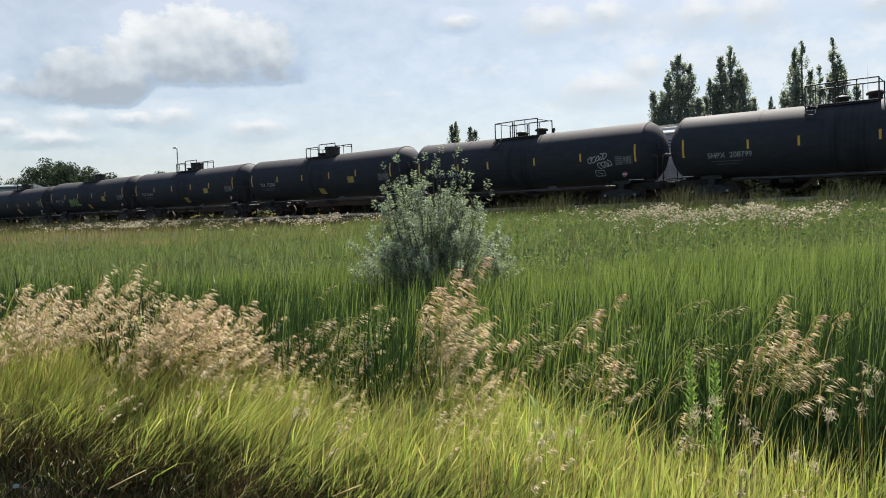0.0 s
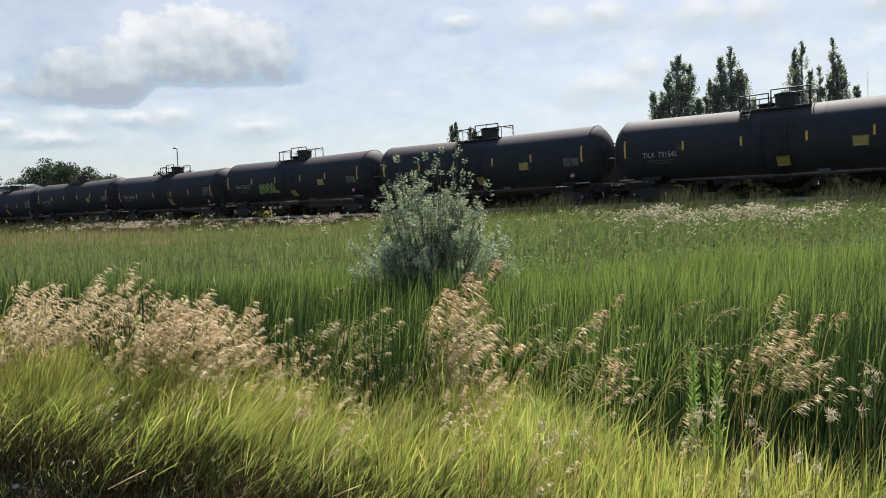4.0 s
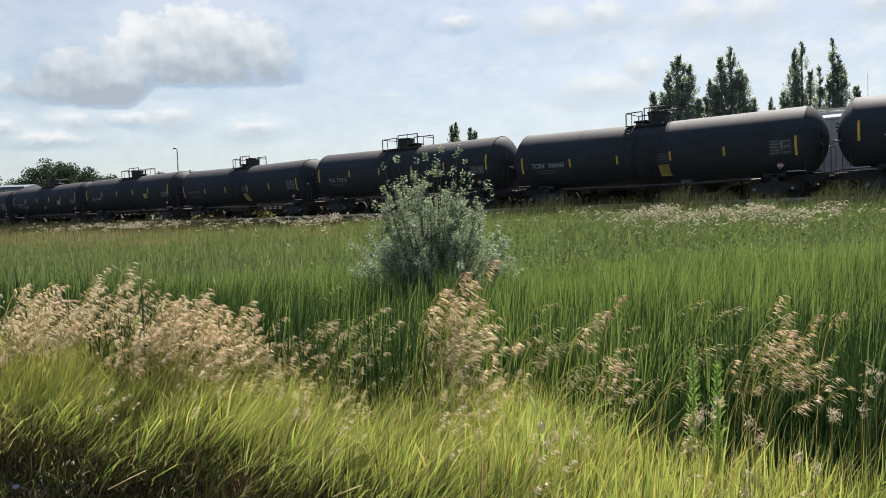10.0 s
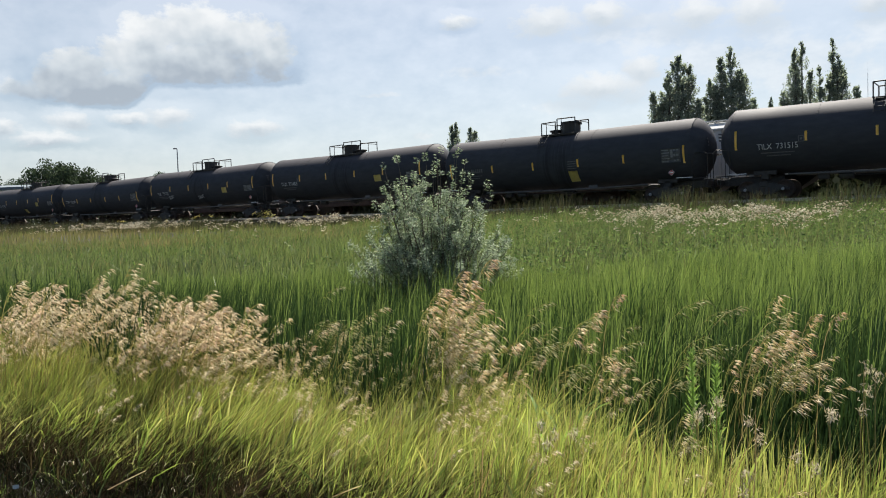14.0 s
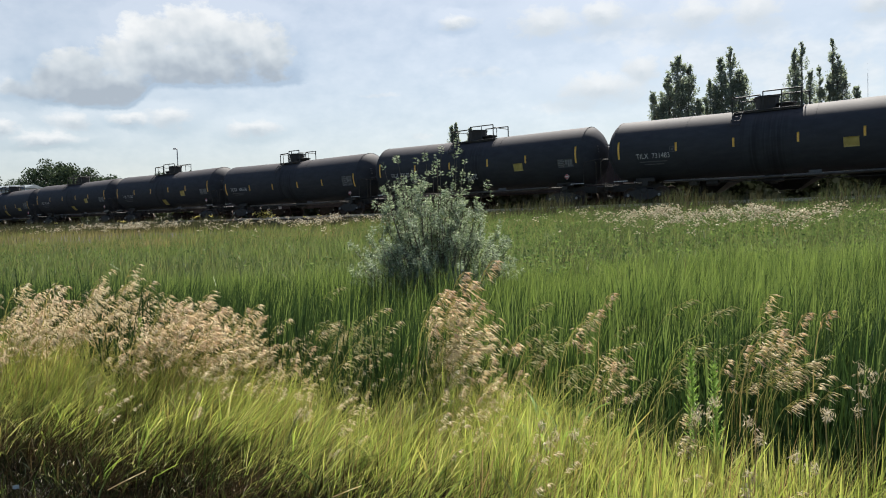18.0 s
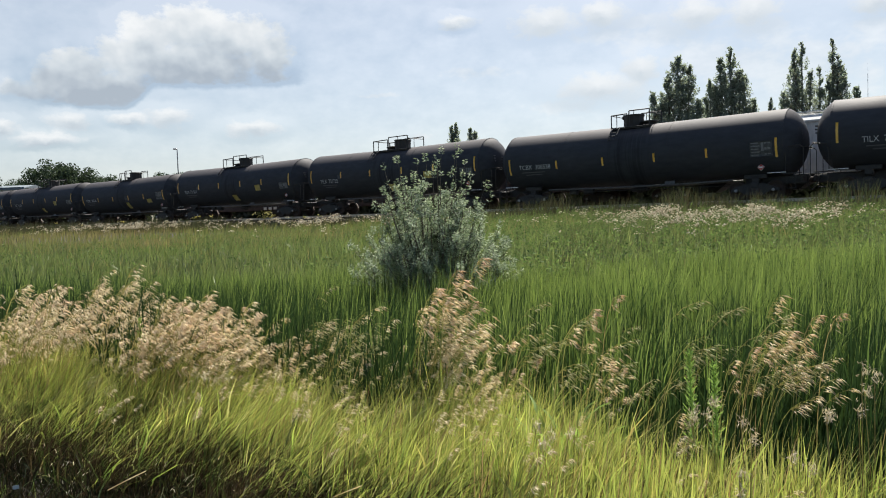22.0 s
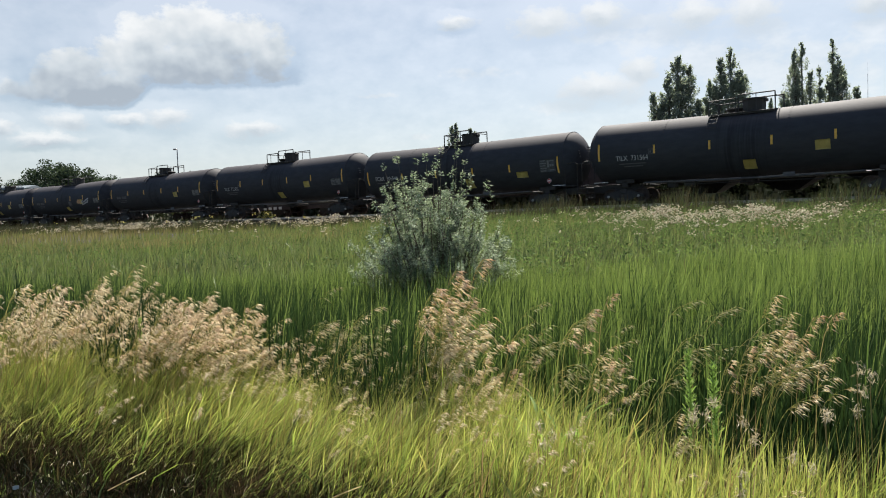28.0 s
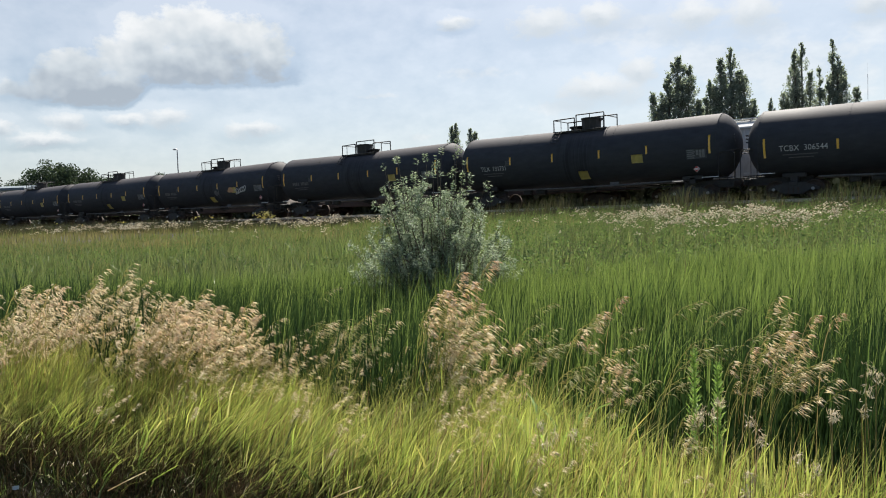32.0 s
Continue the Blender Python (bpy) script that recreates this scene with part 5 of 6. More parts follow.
p = p[rng.random(len(p)) < 0.3 + 0.7 * wave(p[:, 0], p[:, 1], 0.9, 11.0) + 0.4 * wave(p[:, 0], p[:, 1], 2.6, 4.0)]
stuff("meadow_weeds", [blades(p, rng.uniform(0.65, 1.15, len(p)), rng.uniform(0.008, 0.022, len(p)), rng.uniform(0.05, 0.5, len(p)), 3, rng)], M_RANK, "dull green-brown weeds standing in the meadow", "weeds")


# ---- brome: dry nodding seed heads that rock in the wind ----
def brome_mesh(seed, stems, dry):
    """One tuft: stems that bow downwind, with one-sided sprays of long drooping spikelets on thin stalks."""
    r = np.random.default_rng(seed)
    st, sp = [], []
    for i in range(stems):
        foot = np.array([r.normal(0, 0.12), r.normal(0, 0.12), -0.03])
        H = r.uniform(0.68, 1.14)
        bow = np.array([r.uniform(0.1, 0.36), r.normal(0, 0.08), 0])
        t = np.linspace(0, 1, 11)[:, None]
        line = foot + np.array([0, 0, H]) * (t - 0.13 * t ** 6) + bow * (0.35 * t ** 2 + 0.65 * t ** 5)
        w = 0.0022
        d = np.array([math.cos(i), math.sin(i), 0]) * w
        v = np.stack([line - d, line + d], 1).reshape(-1, 3)
        k = np.arange(10)[:, None] * 2
        f = np.concatenate([k + np.array([[0, 1, 3]]), k + np.array([[0, 3, 2]])])
        st.append((v, f, np.repeat(t.ravel(), 2)))
        n = int(r.uniform(15, 25) * (1.0 if dry else 0.7))
        u = 1 - 0.21 * r.uniform(0, 1, n) ** 1.1
        at = np.stack([np.interp(u, t.ravel(), line[:, j]) for j in range(3)], 1)
        reach = (1.03 - u)[:, None] * 0.24 + 0.006
        a = r.normal(0.0, 0.5, n)
        out = np.stack([np.cos(a), np.sin(a), r.uniform(-0.25, 0.35, n)], 1)
        tip = at + out * reach * r.uniform(0.4, 1.0, (n, 1))
        hang = np.array([[0, 0, 0.0014]])
        v = np.stack([at - hang, at + hang, tip], 1).reshape(-1, 3)
        st.append((v, np.arange(3 * n).reshape(n, 3), np.ones(3 * n)))
        d = np.stack([np.cos(a) * 0.95, np.sin(a) * 0.9, r.uniform(-0.7, 0.02, n)], 1) + r.normal(0, 0.1, (n, 3))
        d /= np.linalg.norm(d, axis=1)[:, None]
        s = np.cross(d, r.normal(0, 1, (n, 3)))
        s /= np.linalg.norm(s, axis=1)[:, None]
        q = np.cross(d, s)
        L, W = r.uniform(0.036, 0.07, (n, 1)), r.uniform(0.0024, 0.0042, (n, 1))
        m = tip + d * L * 0.4
        end = tip + d * L - np.array([[0, 0, 0.16]]) * L
        v = np.stack([tip, m + s * W, m + q * W, m - s * W, m - q * W, end], 1).reshape(-1, 3)
        f = (np.arange(n) * 6)[:, None, None] + np.array([(0, 1, 2), (0, 2, 3), (0, 3, 4), (0, 4, 1), (5, 2, 1), (5, 3, 2), (5, 4, 3), (5, 1, 4)])[None]
        sp.append((v, f.reshape(-1, 3), np.zeros(len(v))))
    return join(st), join(sp)


M_ROSE = leafy("rosy_brome_heads", [(0.72, 0.55, 0.45), (0.84, 0.68, 0.56), (0.9, 0.82, 0.71), (0.6, 0.43, 0.34)], 0.52)
M_GREENHEAD = leafy("unripe_brome_heads", [(0.36, 0.36, 0.17), (0.44, 0.4, 0.22), (0.3, 0.33, 0.14)], 0.4)
BROME = []
for i in range(12):
    dry = i % 4 != 3
    (v, f, a), (v2, f2, a2) = brome_mesh(200 + i, 3 if i > 7 else 9 if dry else 6, dry)
    BROME.append((soup("stem_tuft", v, f, M_STEMS, a), soup("seed_head", v2, f2, M_GREENHEAD if not dry else M_ROSE if i % 4 == 1 else M_STRAW, a2)))


def brome(x, y, which, turn, size):
    z0 = float(ground_z(np.array(x), np.array(y)))
    dry = which % 4 != 3
    t = thing("brome_tuft", "dry tan brome grass with nodding seed heads" if dry else "green-tan brome grass with half-ripe seed heads", "brome grass", pose(x, y, z0, 0, 0, turn) @ Matrix.Scale(size, 4), group="brome tufts along the verge")
    tagged(part("stem_tuft", BROME[which][0], M_STEMS, t), kind="stuff")
    tagged(part("seed_head", BROME[which][1], M_STRAW, t), kind="stuff")
    SWAY.append((t, (x, y, z0), turn, 2.2))


r = random.Random(8)
SPOTS = [(r.uniform(-4.3, -1.75), r.uniform(4.35, 5.6), r.choice((0, 1, 2, 4, 5, 6, 8, 1, 5)), r.choice((0.66, 0.85, 1.0, 1.12))) for _ in range(84)]
SPOTS += [(r.gauss(-1.95, 0.28), r.uniform(4.4, 5.2), r.choice((1, 5, 9, 0)), r.choice((0.65, 0.8, 0.95))) for _ in range(20)]
SPOTS += [(r.uniform(-1.75, -0.15), r.uniform(4.4, 5.6), r.choice((8, 3, 9, 8, 10, 8, 11)), r.choice((0.62, 0.8, 0.95, 1.1))) for _ in range(34)]
SPOTS += [(r.gauss(-0.06, 0.1), r.uniform(4.7, 5.5), r.choice((8, 10, 8, 9)), r.choice((0.62, 0.85, 1.05, 1.2, 1.3))) for _ in range(30)]
SPOTS += [(r.gauss(0.16, 0.1), r.uniform(4.5, 5.0), r.choice((8, 9)), r.choice((0.6, 0.75))) for _ in range(18)]
SPOTS += [(x, g, which, 1.1) for x, g, which in ((0.42, 5.0, 3), (0.55, 5.1, 11), (0.68, 4.8, 7), (0.78, 5.0, 9), (0.88, 5.1, 8), (1.1, 5.4, 11), (1.25, 5.3, 7), (1.5, 5.3, 11), (1.0, 5.9, 9), (1.95, 6.3, 11), (1.98, 5.6, 8), (2.1, 5.65, 10), (2.16, 5.8, 9), (2.25, 5.7, 8), (2.28, 4.75, 10), (2.6, 5.6, 8))]
SPOTS += [(r.gauss(0.92, 0.06), r.uniform(4.9, 5.3), r.choice((8, 9)), 0.85) for _ in range(3)]
SPOTS += [(r.gauss(1.95, 0.1), r.uniform(5.0, 5.5), r.choice((8, 9, 10, 11)), r.choice((0.8, 1.0, 1.15))) for _ in range(10)]
SPOTS += [(r.uniform(-2.9, 0.4), r.uniform(3.65, 4.5), r.choice((8, 10, 11)), 0.62) for _ in range(26)]
SPOTS += [(r.uniform(0.3, 1.3), r.uniform(3.4, 4.1), r.choice((8, 10)), 0.58) for _ in range(7)]
for x, g, which, size in SPOTS:
    brome(x, g - 0.45 * x, which, r.uniform(-35, 25), size * r.uniform(0.85, 1.12))


# ---- trees and bush ----
# invented scrub beyond the second track, blocking the sky under the train
p = np.concatenate([along_track(30000, -290, 30, -14.0, -9.5), along_track(32000, -70, 30, -14.0, -9.5)])
u = p[:, 0] * DX + p[:, 1] * DY
top = 3.5 + 0.55 * wave(u, u * 0, 0.35, 1.0) + 0.35 * wave(u, u * 0, 1.1, 2.0)
c = np.concatenate([p, (ground_z(p[:, 0], p[:, 1]) + top * rng.uniform(0, 1, len(p)) ** 0.8)[:, None]], 1)
stuff("scrub", [leaf_cards(c, 0.6, rng, 0.7)], M_SCRUB, "added scrub behind the parked wagons, darkening the gaps under the train", "scrub")


def limb_shape(pts_list, r0, taper=0.75):
    s = Shape()
    for pts, r in pts_list:
        for i, (a, b) in enumerate(zip(pts, pts[1:])):
            k = len(pts) - 1
            s.rod(a, b, r * (1 - taper * i / k), r * (1 - taper * (i + 1) / k), n=7, caps=False)
    return s


def in_ball(n, rng):
    """Points spread evenly through a ball of radius one."""
    d = rng.normal(0, 1, (n, 3))
    return d / np.linalg.norm(d, axis=1)[:, None] * (rng.uniform(0, 1, n) ** 0.4)[:, None]


def poplar(x, y, height, leaders, seed, dense=1.0):
    """An upright tree: a trunk that parts into steep leaders (offset, top, half width), each clothed in upswept sprays of leaves with gaps."""
    rng = np.random.default_rng(seed)
    z0 = float(ground_z(np.array(x), np.array(y)))
    t = thing("poplar_tree", "tall upright poplar with dark green leaves beyond the railway", "tree", pose(x, y, z0), group="poplars beyond the railway")
    limbs, cs = [], []
    for j, (dx, top, slim) in enumerate(leaders):
        dy = rng.uniform(-1.2, 1.2) * (j > 0)
        tip = np.array([dx, dy, top * height])
        foot = np.array([0, 0, -0.2 if j == 0 else height * 0.14])
        bend = np.array([dx * 0.75, dy * 0.75, height * (0.3 + 0.1 * top)])
        limbs.append(([tuple(foot), tuple(bend), tuple(tip * 0.35 + bend * 0.65), tuple(tip)], height * (0.011 if j == 0 else 0.006)))
        half = 1.5 * slim
        n = int(dense * (20 + 62 * half))
        for i in range(n):
            u = rng.uniform(0.0, 1.0) ** 0.75 if i > 5 else rng.uniform(0.86, 1.0)
            z = height * (0.18 + (top - 0.18) * u)
            env = half * np.interp(u, [0, 0.3, 0.55, 0.75, 0.9, 1.0], [1.1, 1.2, 1.08, 0.8, 0.45, 0.1])
            a = i * 2.4 + rng.uniform(-0.7, 0.7)
            off = env * rng.uniform(0.15, 1.12) ** 0.6
            axis = np.array([np.interp(z, [0, bend[2], tip[2]], [0, bend[0], tip[0]]), np.interp(z, [0, bend[2], tip[2]], [0, bend[1], tip[1]]), z])
            c = axis + np.array([off * math.cos(a), off * math.sin(a), 0])
            if i % 2 == 0:
                b = axis - np.array([0, 0, min(off * 1.8 + 0.3, z * 0.5)])
                limbs.append(([tuple(b), tuple((b + c) / 2 + np.array([0, 0, -0.1])), tuple(c)], height * 0.0022))
            r = rng.uniform(0.26, 0.56) * np.interp(u, [0.5, 0.9, 1.0], [1.0, 0.75, 0.5])
            p = in_ball(int(46 * rng.uniform(0.5, 1.25)), rng) * np.array([1, 1, 1.9]) * r
            p[:, 0] += p[:, 2] * 0.35 * math.cos(a)
            p[:, 1] += p[:, 2] * 0.35 * math.sin(a)
            cs.append(c + p)
    part("trunk", limb_shape(limbs, 1), M_BARK, t)
    v, f, a = leaf_cards(np.concatenate(cs), 0.225, rng, 0.75)
    part("crown", soup("crown", v, f, M_POPLAR, a, smooth=False), M_POPLAR, t)
    return t


def round_tree(x, y, height, width, seed, leaves=9000):
    """A broad tree: many leaf clumps round spreading limbs."""
    rng = np.random.default_rng(seed)
    z0 = float(ground_z(np.array(x), np.array(y)))
    t = thing("broadleaf_tree", "broad leafy tree on the skyline beyond the railway", "tree", pose(x, y, z0), group="distant trees")
    limbs = [([(0, 0, -0.2), (0.1, 0, height * 0.3), (0, 0.1, height * 0.6)], height * 0.03)]
    cs = []
    n = 36
    for i in range(n):
        a, e = i * 2.4, rng.uniform(0.1, 1.35)
        r = rng.uniform(0.6, 1.0)
        end = np.array([width / 2 * r * math.cos(a) * math.cos(e), width / 2 * r * math.sin(a) * math.cos(e), height * 0.42 + height * 0.5 * r * math.sin(e)])
        limbs.append(([(0, 0, height * 0.3), tuple(end * np.array([0.5, 0.5, 0.8])), tuple(end)], height * 0.011))
        cs.append(end + in_ball(leaves // n, rng) * np.array([0.15 * width, 0.15 * width, 0.11 * height]) * rng.uniform(0.7, 1.2))
    c = np.concatenate(cs)
    c = c[c[:, 2] > 0.1 * height]
    part("trunk", limb_shape(limbs, 1), M_BARK, t)
    v, f, a = leaf_cards(c, height * 0.025, rng, 0.8)
    part("crown", soup("crown", v, f, M_TREE, a, smooth=False), M_TREE, t)
    return t


def at_bearing(az, dist):
    return dist * math.tan(radians(az)), dist


TREES = [(18.0, 108, 22.2, [(0, 1.0, 1.7), (1.9, 0.95, 1.2), (-1.7, 0.87, 1.4), (-3.9, 0.77, 0.75), (-2.7, 0.7, 1.2), (2.8, 0.72, 1.0), (0.6, 0.85, 1.7)], 1.25),
         (20.2, 112, 19.4, [(0, 1.0, 0.8), (-0.8, 0.86, 0.9), (1.0, 0.8, 0.9)], 0.9),
         (21.6, 110, 23.6, [(0, 1.0, 1.3), (-1.1, 0.95, 1.0), (2.4, 0.84, 0.85), (3.5, 0.68, 0.8), (-2.0, 0.78, 1.0), (1.2, 0.86, 1.2), (0.2, 0.8, 1.8)], 1.25),
         (26.2, 112, 24.5, [(0, 1.0, 0.95), (-1.6, 0.95, 0.65), (-2.9, 0.7, 0.8), (1.2, 0.82, 0.8), (-0.8, 0.88, 1.2), (-0.4, 0.78, 1.7)], 0.85),
         (27.3, 114, 21.2, [(0, 1.0, 0.6), (-0.5, 0.85, 0.8)], 0.8),
         (28.1, 113, 25.0, [(0, 1.0, 0.55), (0.4, 0.9, 0.9), (2.0, 0.855, 0.7), (3.1, 0.71, 0.8), (-0.9, 0.76, 0.8), (1.3, 0.78, 1.2), (0.6, 0.84, 1.2)], 0.85),
         (16.5, 110, 14.4, [(0, 1.0, 0.7), (0.8, 0.9, 0.7)], 0.8),
         (1.15, 170, 21.2, [(-0.5, 0.97, 1.0), (0.5, 1.0, 1.0), (0.1, 0.9, 1.4)], 1.3), (2.6, 172, 20.2, [(-0.6, 1.0, 0.9), (0.6, 0.97, 1.0)], 1.1),
         (24.2, 150, 21.6, [(0, 1.0, 0.5), (0.4, 0.9, 0.7)], 0.8)]
for i, (az, d, hgt, leaders, dense) in enumerate(TREES):
    poplar(*at_bearing(az, d), hgt, leaders, 1 + i, dense)
for i, (az, d, hgt, wid) in enumerate(((-30.8, 190, 15.0, 13), (-29.2, 180, 13.5, 12), (-27.6, 170, 17.0, 13.5), (-26.0, 175, 15.5, 13), (-24.4, 185, 14.0, 10), (-32.5, 190, 15.5, 15), (-20.3, 190, 15.2, 11), (-19.2, 195, 15.4, 8), (-18.4, 200, 15.0, 8))):
    round_tree(*at_bearing(az, d), hgt, wid, 40 + i)


def bush():
    """Crooked boughs from one foot, each with shoots of long narrow leaves: a tall heart with long leaders over low spreading boughs."""
    rng = np.random.default_rng(3)
    x, y = -0.15, 11.3
    z0 = float(ground_z(np.array(x), np.array(y)))
    t = thing("willow_bush", "silvery green willow bush standing in the tall grass", "bush", pose(x, y, z0) @ Matrix.Scale(1.06, 4))
    ends = []
    for i in range(40):
        ex = rng.uniform(-0.74, 0.5)
        ends.append((ex, rng.uniform(-0.5, 0.5), rng.uniform(1.35, np.interp(ex, [-0.74, -0.5, 0.1, 0.5], [2.05, 2.3, 2.25, 1.85])), 9))
    for i in range(64):
        a, r = i * 2.4 + rng.uniform(-0.3, 0.3), rng.uniform(0.7, 1.22)
        ex, ey = r * math.cos(a), r * 0.85 * math.sin(a)
        if ey < -0.35 and -0.4 < ex < 0.15 and rng.random() < 0.5:
            continue
        ends.append((ex, ey, rng.uniform(0.8, 1.72 - 0.42 * abs(ex)), 10))
    for i in range(40):
        a, r = i * 2.4, rng.uniform(0.35, 0.85)
        ex, ey = r * math.cos(a), r * 0.8 * math.sin(a)
        if not (ey < -0.1 and -0.3 < ex < 0.1):
            ends.append((ex, ey, rng.uniform(1.15, 1.85), 8))
    for ex, tall, n in ((-0.66, 2.36, 5), (-0.46, 2.46, 5), (-0.2, 2.44, 5), (-0.06, 2.46, 5), (0.1, 2.38, 5), (0.16, 2.54, 5), (0.4, 2.63, 5), (0.36, 2.5, 5), (0.5, 2.4, 5), (0.56, 2.2, 5), (0.76, 2.05, 5), (0.82, 1.85, 5)):
        ends.append((ex, rng.uniform(-0.25, 0.25), tall, n))
    limbs, cs, ds = [], [], []
    for ex, ey, ez, shoots in ends:
        b = np.array([ex * 0.08, ey * 0.08, 0])
        m = np.array([ex * 0.6, ey * 0.6, ez * 0.52]) + rng.normal(0, 0.04, 3)
        e = np.array([ex, ey, ez])
        limbs.append(([tuple(b), tuple(m), tuple(e)], 0.012))
        run = e - m
        run /= np.linalg.norm(run)
        for k in range(shoots + 1):
            u = 1.0 if k == shoots else rng.uniform(0.24 if shoots > 5 else 0.4, 1.0)
            at = b + (m - b) * u * 2 if u < 0.5 else m + (e - m) * (u - 0.5) * 2
            way = run * 0.7 + rng.normal(0, 0.5, 3) * (0.25 if k == shoots else 1.0) + np.array([0, 0, 0.3])
            way /= np.linalg.norm(way)
            ln = rng.uniform(0.14, 0.34) * (0.55 if k == shoots else 1.0 if shoots > 5 else 0.5)
            if k < shoots:
                limbs.append(([tuple(at), tuple(at + way * ln * 0.5), tuple(at + way * ln)], 0.004))
            n = int(60 * rng.uniform(0.7, 1.3)) if shoots > 5 else 26
            q = rng.uniform(0.05, 1.05, (n, 1))
            side = rng.normal(0, 1, (n, 3))
            side -= way * (side @ way)[:, None]
            side /= np.linalg.norm(side, axis=1)[:, None]
            d = side * 0.85 + way * 0.45 + np.array([0, 0, -0.3])
            cs.append(at + way * ln * q + d * 0.034)
            ds.append(d)
    part("branch_frame", limb_shape(limbs, 1), M_BARK, t)
    v, f, a = leaf_cards(np.concatenate(cs), 0.05, rng, 0.22, along=np.concatenate(ds))
    part("foliage", soup("foliage", v, f, M_BUSH, a, smooth=False), M_BUSH, t)
    return t


bush()

# ---- single plants and litter on the verge ----
def on_verge(x, g):
    y = g - 0.45 * x
    return x, y, float(ground_z(np.array(x), np.array(y)))


def mugwort(x, g, height, seed):
    """An upright weed with tiers of cut leaves."""
    rng = np.random.default_rng(seed)
    px, py, pz = on_verge(x, g)
    t = thing("green_weed", "fresh green upright weed with tiers of cut leaves", "weed", pose(px, py, pz), group="weeds on the verge")
    part("stalk", Shape().pipe([(0, 0, 0), (0.01, 0, height * 0.5), (0.0, 0.01, height)], 0.004), M_WEED, t)
    cs, ds = [], []
    for i in range(46):
        u = i / 45
        a = i * 2.4
        ln = 0.075 * (1.05 - 0.8 * u) * (0.6 + 0.4 * min(1, 6 * u))
        way = np.array([math.cos(a), math.sin(a), 1.15 + 0.6 * u])
        way /= np.linalg.norm(way)
        for k in range(6):
            at = np.array([0, 0, height * (0.42 + 0.58 * u)]) + way * ln * k / 5
            for sgn in (-1, 1):
                d = way + sgn * 0.75 * np.array([-math.sin(a), math.cos(a), 0]) + rng.normal(0, 0.08, 3)
                cs.append(at + d * 0.008)
                ds.append(d)
    v, f, al = leaf_cards(np.array(cs), 0.024, rng, 0.26, along=np.array(ds))
    part("leafage", soup("leafage", v, f, M_WEED, al), M_WEED, t)
    SWAY.append((t, (px, py, pz), 0.0, 1.2))


mugwort(1.24, 4.25, 0.86, 5)
mugwort(1.36, 4.3, 0.8, 6)
mugwort(-2.45, 4.75, 0.8, 7)


def broadleaf(x, g, n, seed):
    """A clump of broad arching leaves."""
    rng = np.random.default_rng(seed)
    px, py, pz = on_verge(x, g)
    t = thing("broad_leaved_grass", "clump of broad bright green leaves among the verge grass", "grass clump", pose(px, py, pz), group="weeds on the verge")
    for i in range(n):
        a, ln = i * 2.2 + rng.uniform(-0.4, 0.4), rng.uniform(0.45, 0.66)
        s = Shape()
        vs = []
        for k in range(8):
            u = k / 7
            r, z = ln * 0.5 * u ** 1.4, ln * (1.15 * u - 0.35 * u ** 3)
            w = 0.018 * math.sin(math.pi * min(1, 0.15 + 0.85 * u)) + 0.001
            c = Vector((math.cos(a) * r, math.sin(a) * r, z))
            side = Vector((-math.sin(a), math.cos(a), 0)) * w
            vs += [c - side, c + Vector((0, 0, -0.006)), c + side]
        s.add(vs, [(3 * k + j, 3 * k + j + 1, 3 * k + j + 4, 3 * k + j + 3) for k in range(7) for j in range(2)], True)
        part("leaf", s, M_WEED, t)


broadleaf(0.58, 4.3, 8, 1)
broadleaf(0.72, 4.36, 6, 2)


def dead_heads(x, g, height, seed):
    """A withered stalk with shaggy pale heads."""
    rng = np.random.default_rng(seed)
    px, py, pz = on_verge(x, g)
    t = thing("withered_thistle", "withered stalk with shaggy pale seed heads", "dead weed", pose(px, py, pz), group="withered stalks on the verge")
    for i in range(2):
        e = Vector((rng.normal(0, 0.04), rng.normal(0, 0.04), height * rng.uniform(0.75, 1.0)))
        part("stalk", Shape().pipe([(0, 0, 0), tuple(e * 0.5 + Vector((0, 0, 0.06))), tuple(e)], 0.002, n=5), M_STEMS, t)
        v, f, al = leaf_cards(np.array(e) + rng.normal(0, 1, (44, 3)) * np.array([0.012, 0.012, 0.018]) + np.array([0.012, 0, 0]), 0.026, rng, 0.16, 1.2)
        tagged(part("seed_head", soup("seed_head", v, f, M_SHAG, al), M_SHAG, t), kind="stuff")
    SWAY.append((t, (px, py, pz), 0.0, 1.8))


for i, (x, g, hh) in enumerate(((1.2, 3.98, 0.74), (1.28, 4.05, 0.76), (1.24, 3.55, 0.72), (1.7, 3.98, 0.78), (1.86, 4.1, 0.88), (1.95, 4.2, 0.9), (1.46, 3.65, 0.62), (0.45, 3.7, 0.6), (0.5, 3.6, 0.55), (1.11, 3.3, 0.52))):
    dead_heads(x, g, hh, 60 + i)


def fallen_stalk(x, g, length, turn, seed):
    rng = np.random.default_rng(seed)
    px, py, pz = on_verge(x, g)
    pts = [(length * (u - 0.5), 0.12 * length * math.sin(u * 2.6 + seed), 0.22 + 0.1 * u) for u in np.linspace(0, 1, 7)]
    ob = new("fallen_stalk", Shape().pipe(pts, 0.0028, n=5).mesh("fallen_stalk", M_STRAW))
    ob.matrix_basis = pose(px, py, pz, 0, rng.uniform(-6, 6), turn)
    tagged(ob, "pale dry stalk lying across the grass", "dry stalk", "fallen stalks")


for i, (x, g, ln, tn) in enumerate(((-1.7, 3.0, 0.2, -4), (-0.5, 3.2, 0.2, -30), (0.5, 2.9, 0.25, 20))):
    fallen_stalk(x, g, ln, tn, i)


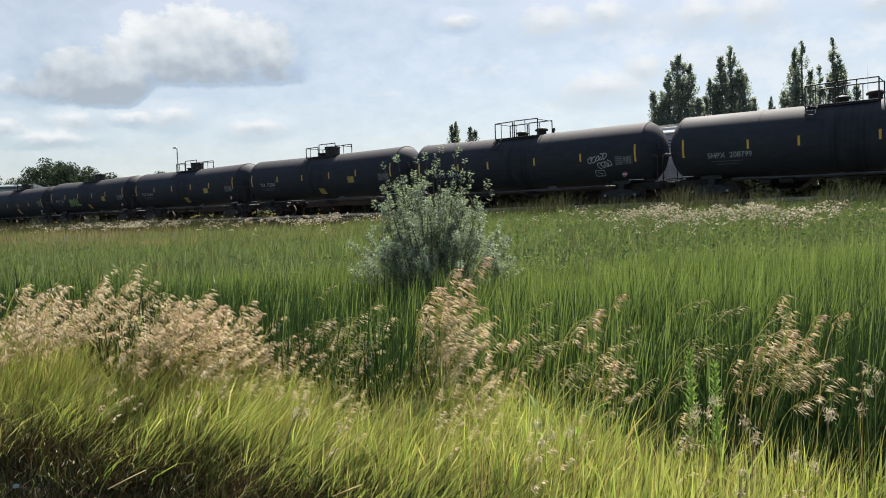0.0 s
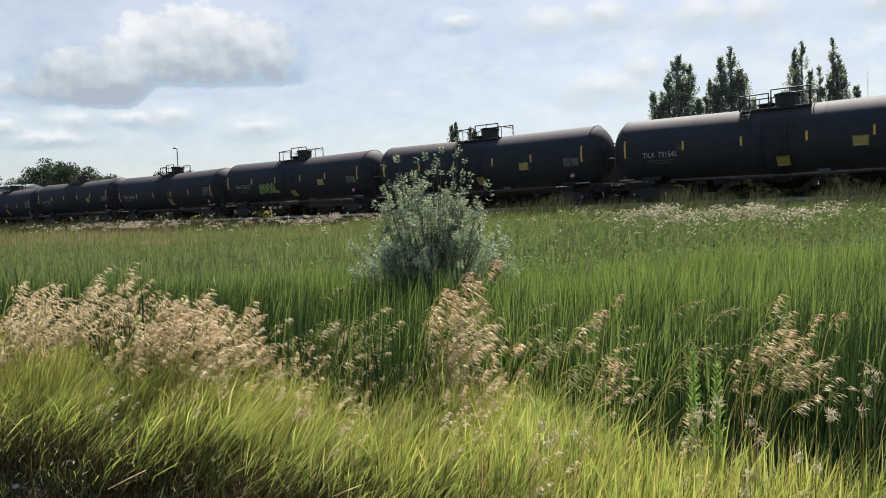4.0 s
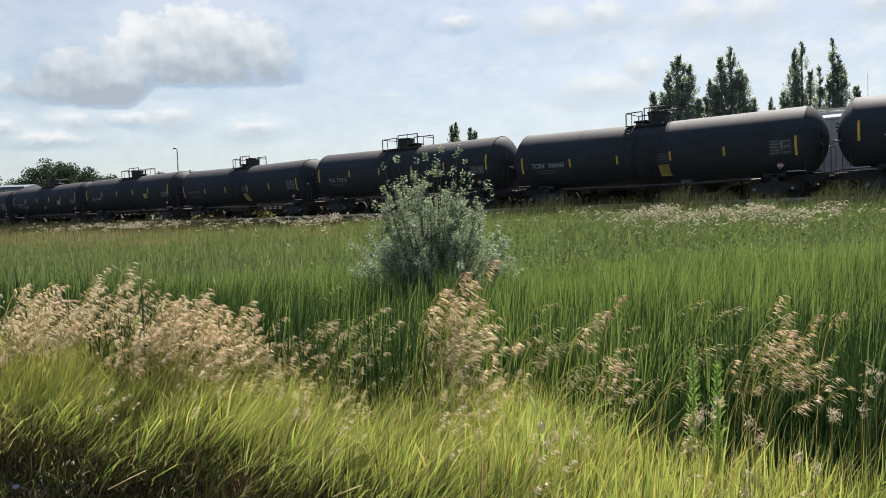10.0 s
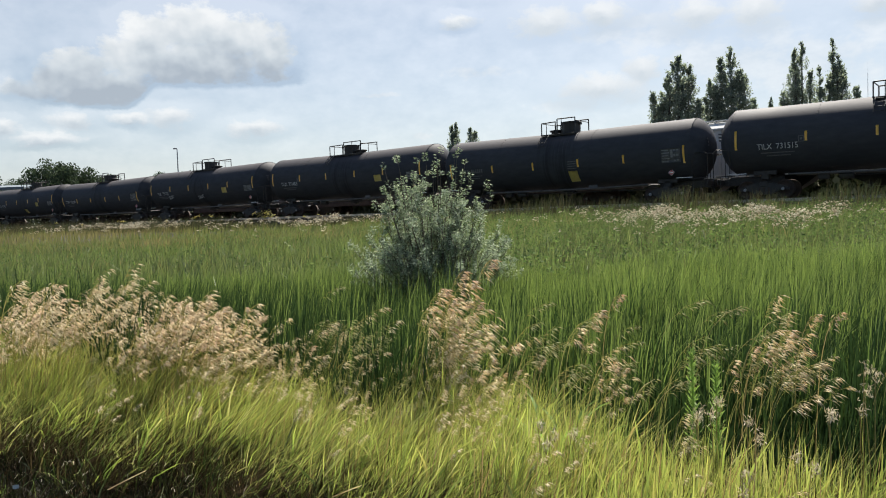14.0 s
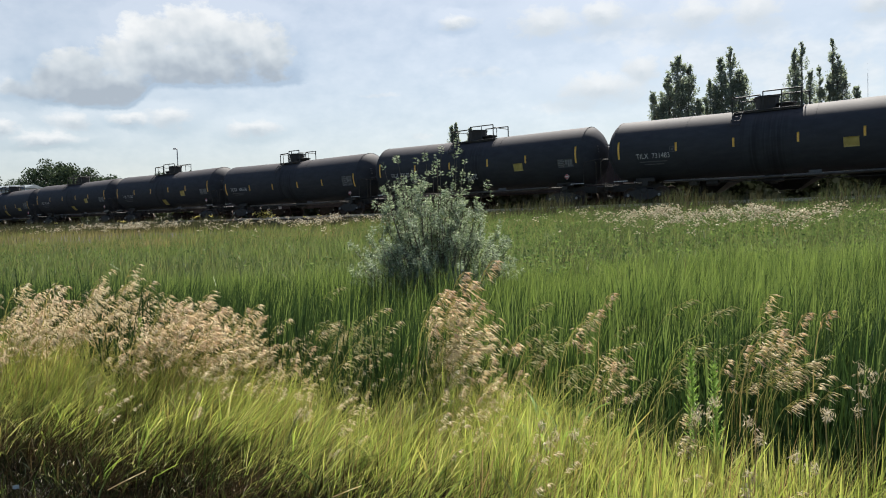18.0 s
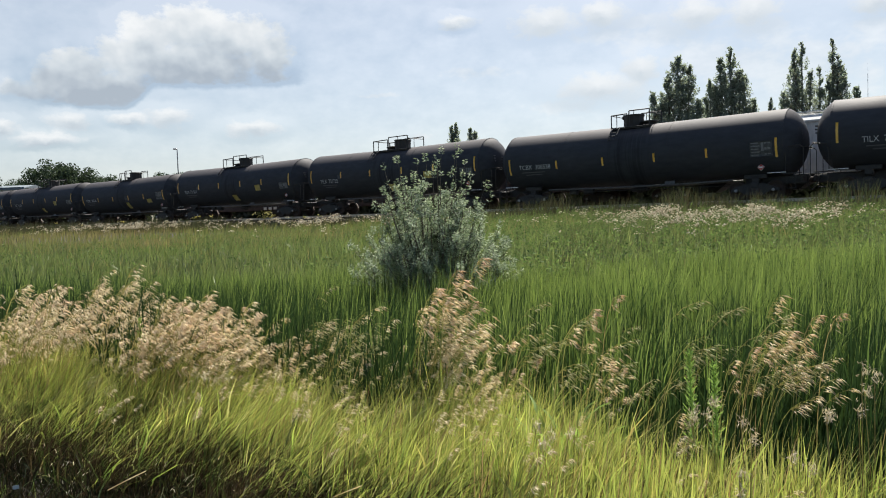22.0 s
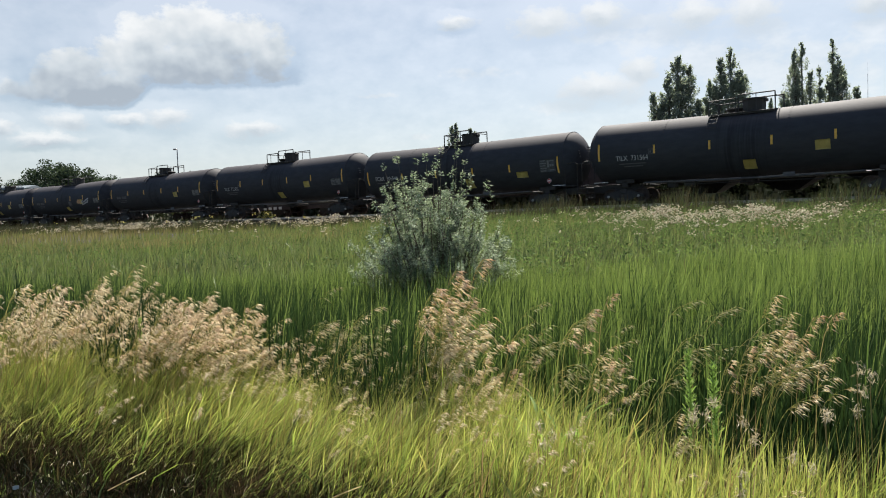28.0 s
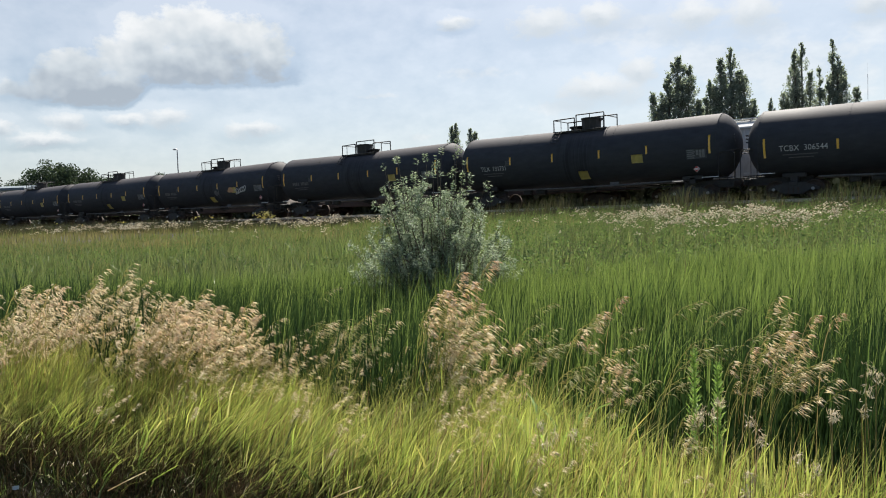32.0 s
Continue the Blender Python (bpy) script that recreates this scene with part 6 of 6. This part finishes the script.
def litter():
    rng = np.random.default_rng(2)
    px, py, pz = on_verge(-2.46, 2.98)
    s = Shape()
    vs = [(0.02 * i - 0.04, 0.018 * j - 0.027, 0.01 + 0.015 * abs(math.sin(i * 2.1 + j * 1.7)) + rng.uniform(0, 0.006)) for j in range(4) for i in range(5)]
    s.add(vs, [(5 * j + i, 5 * j + i + 1, 5 * j + i + 6, 5 * j + i + 5) for j in range(3) for i in range(4)], True)
    s.add([(x, y, z - 0.004) for x, y, z in vs], [(5 * j + i + 5, 5 * j + i + 6, 5 * j + i + 1, 5 * j + i) for j in range(3) for i in range(4)], True)
    ob = new("crumpled_paper", s.mesh("crumpled_paper", M_SHED))
    ob.matrix_basis = pose(px, py, pz + 0.15, 85, 0, 20) @ Matrix.Scale(0.4, 4)
    tagged(ob, "crumpled white scrap of paper caught in the grass", "litter")


litter()

# ---- shed, lamp and mast beyond the railway ----
def long_shed():
    t = thing("storage_shed", "long low storage shed with pale cladding and a blue-grey roof edge", "shed", pose(-103.0, 152.0, 0.6))
    part("wall", Shape().box((0, 4, 4.6), (34, 8, 9.2)), M_SHED, t)
    for i in range(16):
        part("wall_rib", Shape().box((-16 + i * 2.13, -0.04, 4.6), (0.18, 0.08, 9.2)), M_SHED, t)
    part("roof", Shape().add([(-17.3, -0.4, 9.2), (17.3, -0.4, 9.2), (17.3, 4, 10.0), (-17.3, 4, 10.0), (17.3, 8.4, 9.2), (-17.3, 8.4, 9.2), (-17.3, 4, 9.2), (17.3, 4, 9.2)], [(0, 1, 2, 3), (3, 2, 4, 5), (0, 3, 5, 6), (1, 7, 4, 2)]), M_SHEDROOF, t)
    part("fascia", Shape().box((0, -0.45, 9.15), (34.7, 0.1, 0.5)), M_SHEDROOF, t)
    return t


long_shed()


def street_lamp():
    x, y = at_bearing(-19.55, 112)
    t = thing("street_lamp", "tall grey street lamp with a single arm", "street lamp", pose(x, y, 0.75))
    s = Shape().rod((0, 0, 0), (0, 0, 11.9), 0.12, 0.07, n=10)
    part("pole", s, M_POLE, t)
    part("arm", Shape().rod((0, 0, 11.9), (-0.25, 0, 11.97), 0.05), M_POLE, t)
    part("lamp_head", Shape().box((-0.3, 0, 11.98), (0.6, 0.35, 0.2), bevel=0.06), M_POLE, t)
    return t


street_lamp()


def mast():
    x, y = at_bearing(30.15, 140)
    t = thing("radio_mast", "thin steel radio mast far beyond the wagons", "mast", pose(x, y, 0.7))
    s = Shape()
    for i in range(3):
        a = i * 2.094
        s.rod((0.35 * math.cos(a), 0.35 * math.sin(a), 0), (0.04 * math.cos(a), 0.04 * math.sin(a), 24.5), 0.009, n=5)
    for k in range(24):
        z, r = k + 0.5, 0.35 - 0.31 * (k + 0.5) / 24.5
        s.rod((r, 0, z), (-r * 0.5, r * 0.87, z + 0.8), 0.006, n=4)
    part("lattice", s, M_POLE, t)
    part("aerial", Shape().rod((0, 0, 24), (0, 0, 26.5), 0.008, n=5), M_POLE, t)
    return t


mast()


# ---- what moves ----
def motions():
    times = [r[0] for r in S_ROWS]
    pos = [r[1] for r in S_ROWS]
    for k, car in TRAIN:
        walk(car, [(t, on_track(s - PITCH * k, 0.0, RAIL)) for t, s in zip(times, pos)])
    # the wheels roll with the train
    turns = [(t, math.degrees(float(np.interp(t, times, pos))) / 0.457) for t in np.arange(0, 481) / 15]
    for k, car in TRAIN:
        for truck in [o for o in car.children if o.name.startswith("truck")]:
            for ws in [o for o in truck.children if o.name.startswith("wheelset")]:
                x = ws.location.x
                walk(ws, [(t, pose(x, 0, 0.457, 0, a % 360, 0)) for t, a in turns])
    rnd = random.Random(4)
    beats = [0.0, 0.8, 1.6, 2.4, 3.2, 4.0, 4.9, 5.7, 6.5, 7.3, 8.2, 9.0, 9.9, 10.7, 11.5, 12.4, 13.2, 14.0, 14.9, 15.7, 16.6, 17.4, 18.3, 19.1, 20.0, 20.8, 21.7, 22.5, 23.4, 24.2, 25.1, 25.9, 26.8, 27.6, 28.5, 29.3, 30.2, 31.1, 32.0]
    for ob, (x, y, z), turn, amount in SWAY:
        size = ob.scale[0]
        ph = x * 0.9 + y * 0.4
        rows = []
        for t in beats:
            gust = 0.6 * math.sin(1.15 * t - ph) + 0.45 * math.sin(2.3 * t - 1.7 * ph + 1.0) + rnd.uniform(-0.25, 0.25)
            rows.append((t, pose(x, y, z) @ pose(0, 0, 0, 0.3 * amount * gust, amount * gust, 0) @ pose(0, 0, 0, 0, 0, turn)))
        walk(ob, rows)
    walk(clouds, [(0, pose(0, 0, EYE)), (32, pose(0, 0, EYE, 0, 0, 0.35))])


motions()
